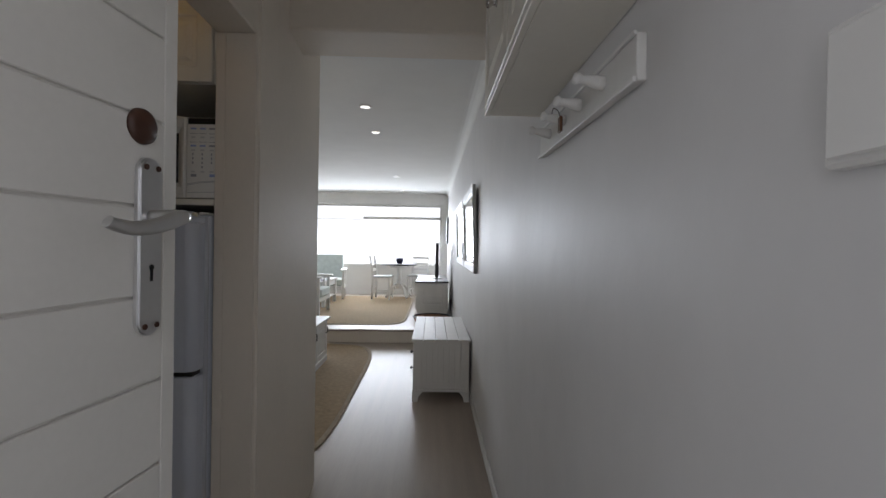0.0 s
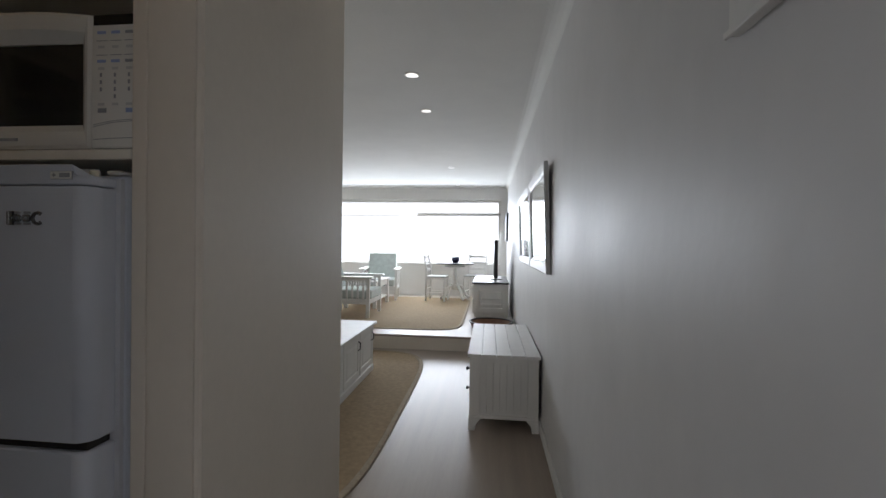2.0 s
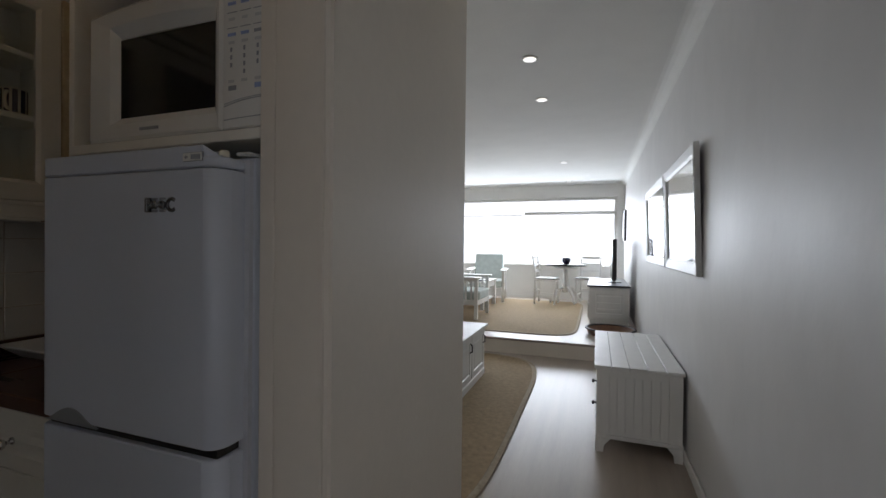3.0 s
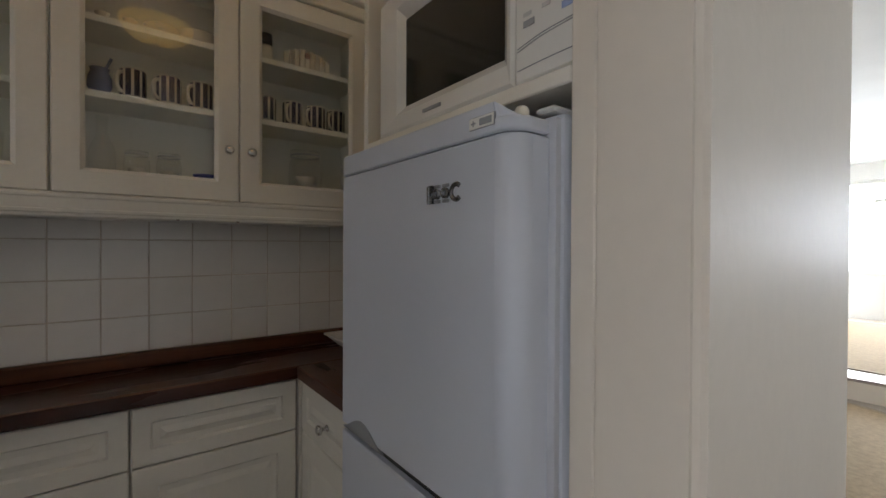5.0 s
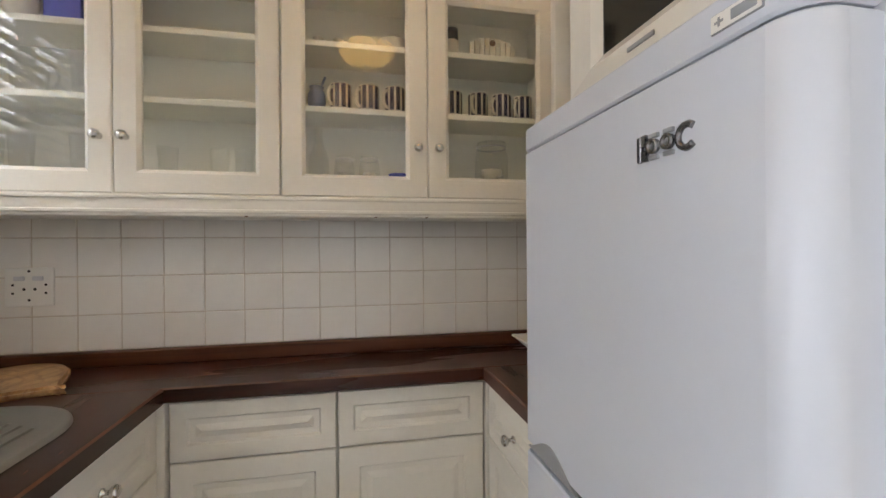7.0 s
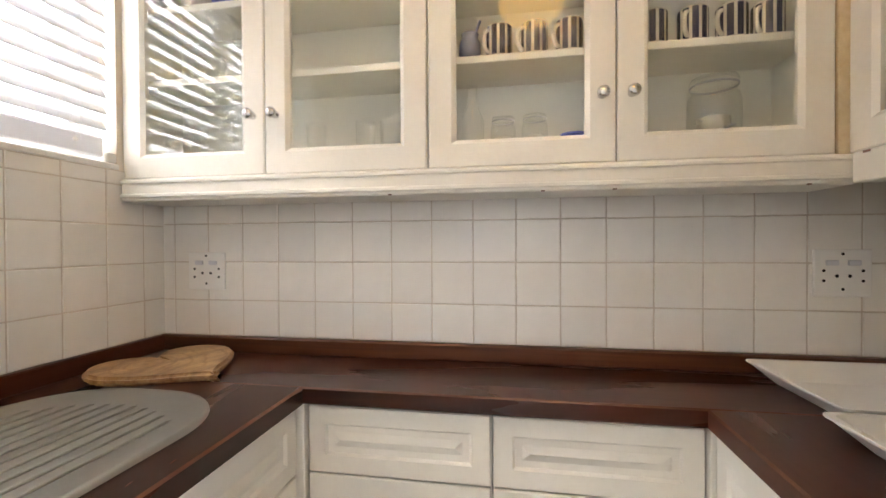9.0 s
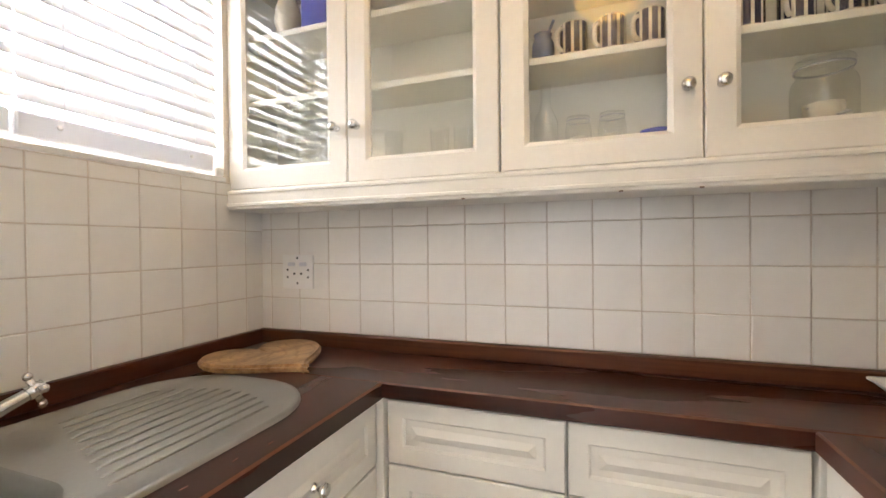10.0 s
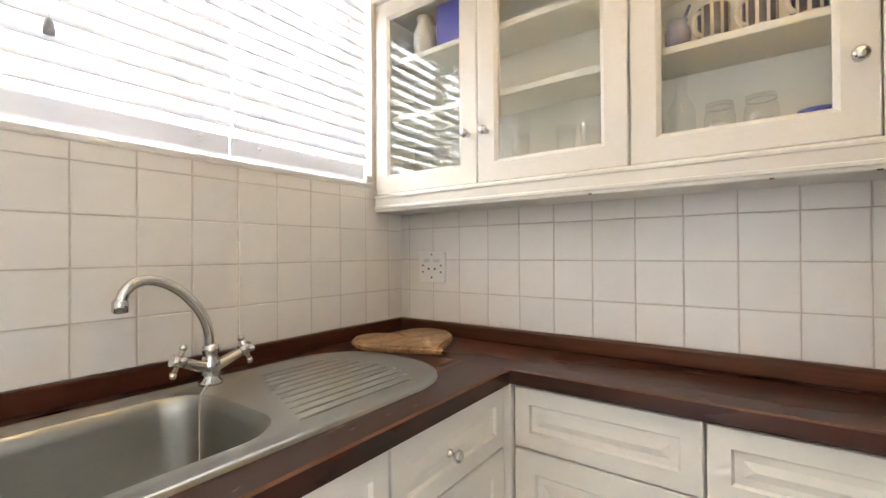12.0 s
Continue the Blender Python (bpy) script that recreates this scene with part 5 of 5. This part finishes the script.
def armchair():
    a = thing("armchair", (0, 0, 0), "white slatted armchair with pale green striped cushions", "armchair", "slatted armchairs")
    for x in (-0.33, 0.33):
        for y in (-0.36, 0.30):
            part("leg", solid(x - 0.025, x + 0.025, y - 0.025, y + 0.025, 0, 0.585, bevel=0.004), WHITE_WOOD, a)
        part("armrest", solid(x - 0.06, x + 0.06, -0.43, 0.36, 0.586, 0.612, bevel=0.008, seg=2), WHITE_WOOD, a)
        part("side_rail", solid(x - 0.014, x + 0.014, -0.334, 0.274, 0.20, 0.26, bevel=0.003), WHITE_WOOD, a)
        part("side_rail", solid(x - 0.014, x + 0.014, -0.334, 0.274, 0.545, 0.584), WHITE_WOOD, a)
        for i in range(7):
            y = -0.285 + 0.084 * i
            part("side_slat", solid(x - 0.008, x + 0.008, y - 0.014, y + 0.014, 0.261, 0.544), WHITE_WOOD, a)
    part("seat_frame", solid(-0.304, 0.304, -0.38, 0.30, 0.20, 0.27, bevel=0.004), WHITE_WOOD, a)
    part("seat_cushion", solid(-0.30, 0.30, -0.40, 0.24, 0.271, 0.41, bevel=0.03, seg=3), GREEN_CLOTH, a)
    bm = solid(-0.29, 0.29, -0.06, 0.06, 0.0, 0.56, bevel=0.03, seg=3)
    bmesh.ops.transform(bm, matrix=Matrix.Translation((0, 0.22, 0.36)) @ pose(0, 0, 0, -16, 0, 0), verts=bm.verts)
    part("back_cushion", bm, GREEN_CLOTH, a)
    for i in range(6):
        x = -0.25 + 0.1 * i
        bm = solid(x - 0.014, x + 0.014, -0.008, 0.008, 0.0, 0.60)
        bmesh.ops.transform(bm, matrix=Matrix.Translation((0, 0.295, 0.28)) @ pose(0, 0, 0, -16, 0, 0), verts=bm.verts)
        part("back_slat", bm, WHITE_WOOD, a)
    return a


arm = armchair()
arm.matrix_basis = pose(-2.22, 9.15, Z + 0.012, 0, 0, 8)
copy_thing(arm, pose(-2.17, 7.12, Z + 0.012, 0, 0, 90))

ct = thing("coffee_table", (-2.20, 8.12, Z), "white coffee table with a lower shelf", "table")
part("tabletop", solid(-2.50, -1.90, 7.64, 8.60, Z + 0.452, Z + 0.482, bevel=0.004), WHITE_WOOD, ct)
part("shelf", solid(-2.46, -1.94, 7.70, 8.54, Z + 0.14, Z + 0.16), WHITE_WOOD, ct)
for x in (-2.45, -1.95):
    for y in (7.69, 8.55):
        part("leg", solid(x - 0.03, x + 0.03, y - 0.03, y + 0.03, Z + 0.012, Z + 0.4515, bevel=0.003), WHITE_WOOD, ct)
    part("apron", solid(x - 0.012, x + 0.012, 7.721, 8.519, Z + 0.36, Z + 0.4515), WHITE_WOOD, ct)
single("magazine", solid(-2.18, -1.96, 7.76, 8.02, Z + 0.4825, Z + 0.50, bevel=0.002), BLACK, "dark book lying on the coffee table", "book")
bk = thing("basket", (-2.13, 8.10, Z + 0.16), "dark woven basket on the table shelf", "basket")
part("weave", lathe(bmesh.new(), [(0.13, Z + 0.1605), (0.17, Z + 0.24), (0.18, Z + 0.29), (0.165, Z + 0.29), (0.12, Z + 0.175), (0, Z + 0.172)], Matrix.Translation((-2.13, 8.10, 0)), 26), BROWN_WOOD, bk)

tv = thing("tv_cabinet", (0.02, 7.9, Z), "white cabinet with drawers and a black top against the wall", "cabinet")
part("body", solid(-0.265, 0.262, 7.20, 8.62, Z + 0.05, Z + 0.518, bevel=0.004), WHITE_WOOD, tv)
part("top", solid(-0.29, 0.272, 7.165, 8.66, Z + 0.519, Z + 0.545, bevel=0.004), BLACK, tv, "black lacquered top")
part("plinth", solid(-0.255, 0.255, 7.21, 8.6, Z + 0.0005, Z + 0.049), WHITE_WOOD, tv)
part("end_panel", front_bm(0.50, 0.42, Matrix.Translation((-0.252, 7.181, Z + 0.075)), 0.07), WHITE_WOOD, tv)
for z in (0.20, 0.285):
    part("bar", solid(-0.16, 0.17, 7.168, 7.1805, Z + z, Z + z + 0.018, bevel=0.003), WHITE_WOOD, tv)
for i in range(2):
    part("drawer", front_bm(0.69, 0.21, Matrix.Translation((-0.284, 7.915 + 0.70 * i, Z + 0.29)) @ pose(0, 0, 0, 0, 0, -90)), WHITE_WOOD, tv)
    part("drawer", front_bm(0.69, 0.21, Matrix.Translation((-0.284, 7.915 + 0.70 * i, Z + 0.07)) @ pose(0, 0, 0, 0, 0, -90)), WHITE_WOOD, tv)
telly = thing("television", (0.1, 7.9, Z + 0.545), "black flat television seen edge on, on the cabinet", "television")
part("screen", solid(0.040, 0.100, 7.42, 8.40, Z + 0.60, Z + 1.20, bevel=0.005), BLACK, telly)
part("neck", solid(0.065, 0.10, 7.86, 7.96, Z + 0.555, Z + 0.611), BLACK, telly)
part("foot", solid(-0.02, 0.18, 7.70, 8.12, Z + 0.5455, Z + 0.556, bevel=0.003), BLACK, telly)
pouf = thing("round_basket", (0.0, 6.45, Z), "low round dark-rimmed basket on the raised floor", "basket")
part("side", lathe(bmesh.new(), [(0.26, Z + 0.0005), (0.285, Z + 0.07), (0.27, Z + 0.07), (0.245, Z + 0.015), (0, Z + 0.012)], Matrix.Translation((0.0, 6.45, 0)), 32), BROWN_WOOD, pouf)
part("rim", lathe(bmesh.new(), [(0.27, Z + 0.07), (0.30, Z + 0.073), (0.30, Z + 0.085), (0.27, Z + 0.085), (0.27, Z + 0.07)], Matrix.Translation((0.0, 6.45, 0)), 32), BLACK, pouf)

# ---- living room window, blinds, ceiling lights ----
w2 = tagged(thing("window_2", (-1.9, FAR + 0.1, 0.86), "wide white framed window filled with glaring daylight", "window"), kind="structure")
bm = ring_bm(4.2, 1.41, [(0, 0.06), (0, 0), (0.05, 0), (0.05, 0.06)], Matrix.Translation((-4.0, FAR + 0.10, 0.86)))
part("window_frame", bm, WHITE_WOOD, w2)
part("transom", solid(-3.95, -1.66, FAR + 0.03, FAR + 0.05, 1.905, 1.925), WHITE_WOOD, w2)
part("window_sill", solid(-4.0, 0.2, FAR - 0.02, FAR + 0.098, 0.8605, 0.885, bevel=0.004), WHITE_WOOD, w2)
for a, b in ((-3.95, -2.571), (-2.569, -1.191), (-1.189, 0.15)):
    pane = part("pane", solid(a, b, FAR + 0.125, FAR + 0.131, 0.911, 2.219), GLASS, w2)
    pane.visible_shadow = False
rb = thing("roller_blind", (-0.75, FAR + 0.06, 1.9), "pale rolled blind across the upper window", "blind")
part("roll", tube(bmesh.new(), [(-1.62, FAR + 0.04, 1.95), (0.19, FAR + 0.04, 1.955)], 0.034, 12), WHITE_WOOD, rb)
part("bracket", solid(0.188, 0.199, FAR + 0.02, FAR + 0.06, 1.92, 1.99), ALU_PAINT, rb)


def downlight(x, y):
    d = thing("downlight", (x, y, CEILING), "small round recessed ceiling spotlight, switched on", "lamp", "ceiling spotlights")
    part("ring", lathe(bmesh.new(), [(0.040, CEILING - 0.004), (0.052, CEILING - 0.004), (0.054, CEILING + 0.002), (0.040, CEILING + 0.002), (0.040, CEILING - 0.004)], Matrix.Translation((x, y, 0)), 24), PLASTIC, d)
    part("lens", rod(bmesh.new(), (x, y, CEILING - 0.0005), (x, y, CEILING - 0.006), 0.0395, seg=24), DOWNLIGHT, d)


for x, y in ((-0.615, 3.68), (-0.633, 4.51), (-0.656, 7.41), (-0.688, 9.3)):
    downlight(x, y)

# ---- tiles: one by one on the two kitchen walls ----
def tile_wall(parent, spans_u, spans_v, place):
    cache = {}
    for u0, u1 in spans_u:
        for v0, v1 in spans_v:
            key = (round(u1 - u0, 4), round(v1 - v0, 4))
            if key not in cache:
                cache[key] = mesh_of("tile", solid(0.0013, key[0] - 0.0013, -0.006, 0, 0.0013, key[1] - 0.0013, bevel=0.0014), TILE)
            ob = new("tile", cache[key])
            ob.parent = parent
            ob.matrix_basis = place(u0, v0) @ pose(0, 0, 0, random.uniform(-0.15, 0.15), 0, random.uniform(-0.15, 0.15))


random.seed(11)
T = 0.11
rows = [(0.951, 1.053)] + [(1.053 + T * i, 1.053 + T * (i + 1)) for i in range(3)]
cols = [(0.0, 0.045)] + [(0.045 + T * k, 0.045 + T * (k + 1)) for k in range(17)]
grout_k = structure("wall_tiling_cabinet", solid(XK, XK + 0.0078, 0.0, 1.949, 0.951, 1.384), GROUT, "square off-white glazed tiles with beige grout under the cabinets")
tile_wall(grout_k, cols, rows, lambda u, v: Matrix.Translation((XK + 0.0035, u, v)) @ FACE_X)
rows_w = [(0.951, 1.056), (1.056, 1.162), (1.162, 1.267), (1.267, 1.371), (1.371, 1.408)]
cols_w = [(-0.605 - (-0.605 + 1.871) % T, -0.605)] + [(-1.871 + T * k, -1.871 + T * (k + 1)) for k in range(11)] + [(-1.944, -1.871)]
grout_w = structure("wall_tiling_window", solid(XK + 0.008, -0.60, 0.0, 0.0078, 0.951, 1.4085), GROUT, "square off-white glazed tiles with beige grout under the window")
# facing +y: local x runs towards -x
tile_wall(grout_w, [(-b, -a) for a, b in cols_w], rows_w, lambda u, v: Matrix.Translation((-u, 0.0035, v)) @ pose(0, 0, 0, 0, 0, 180))
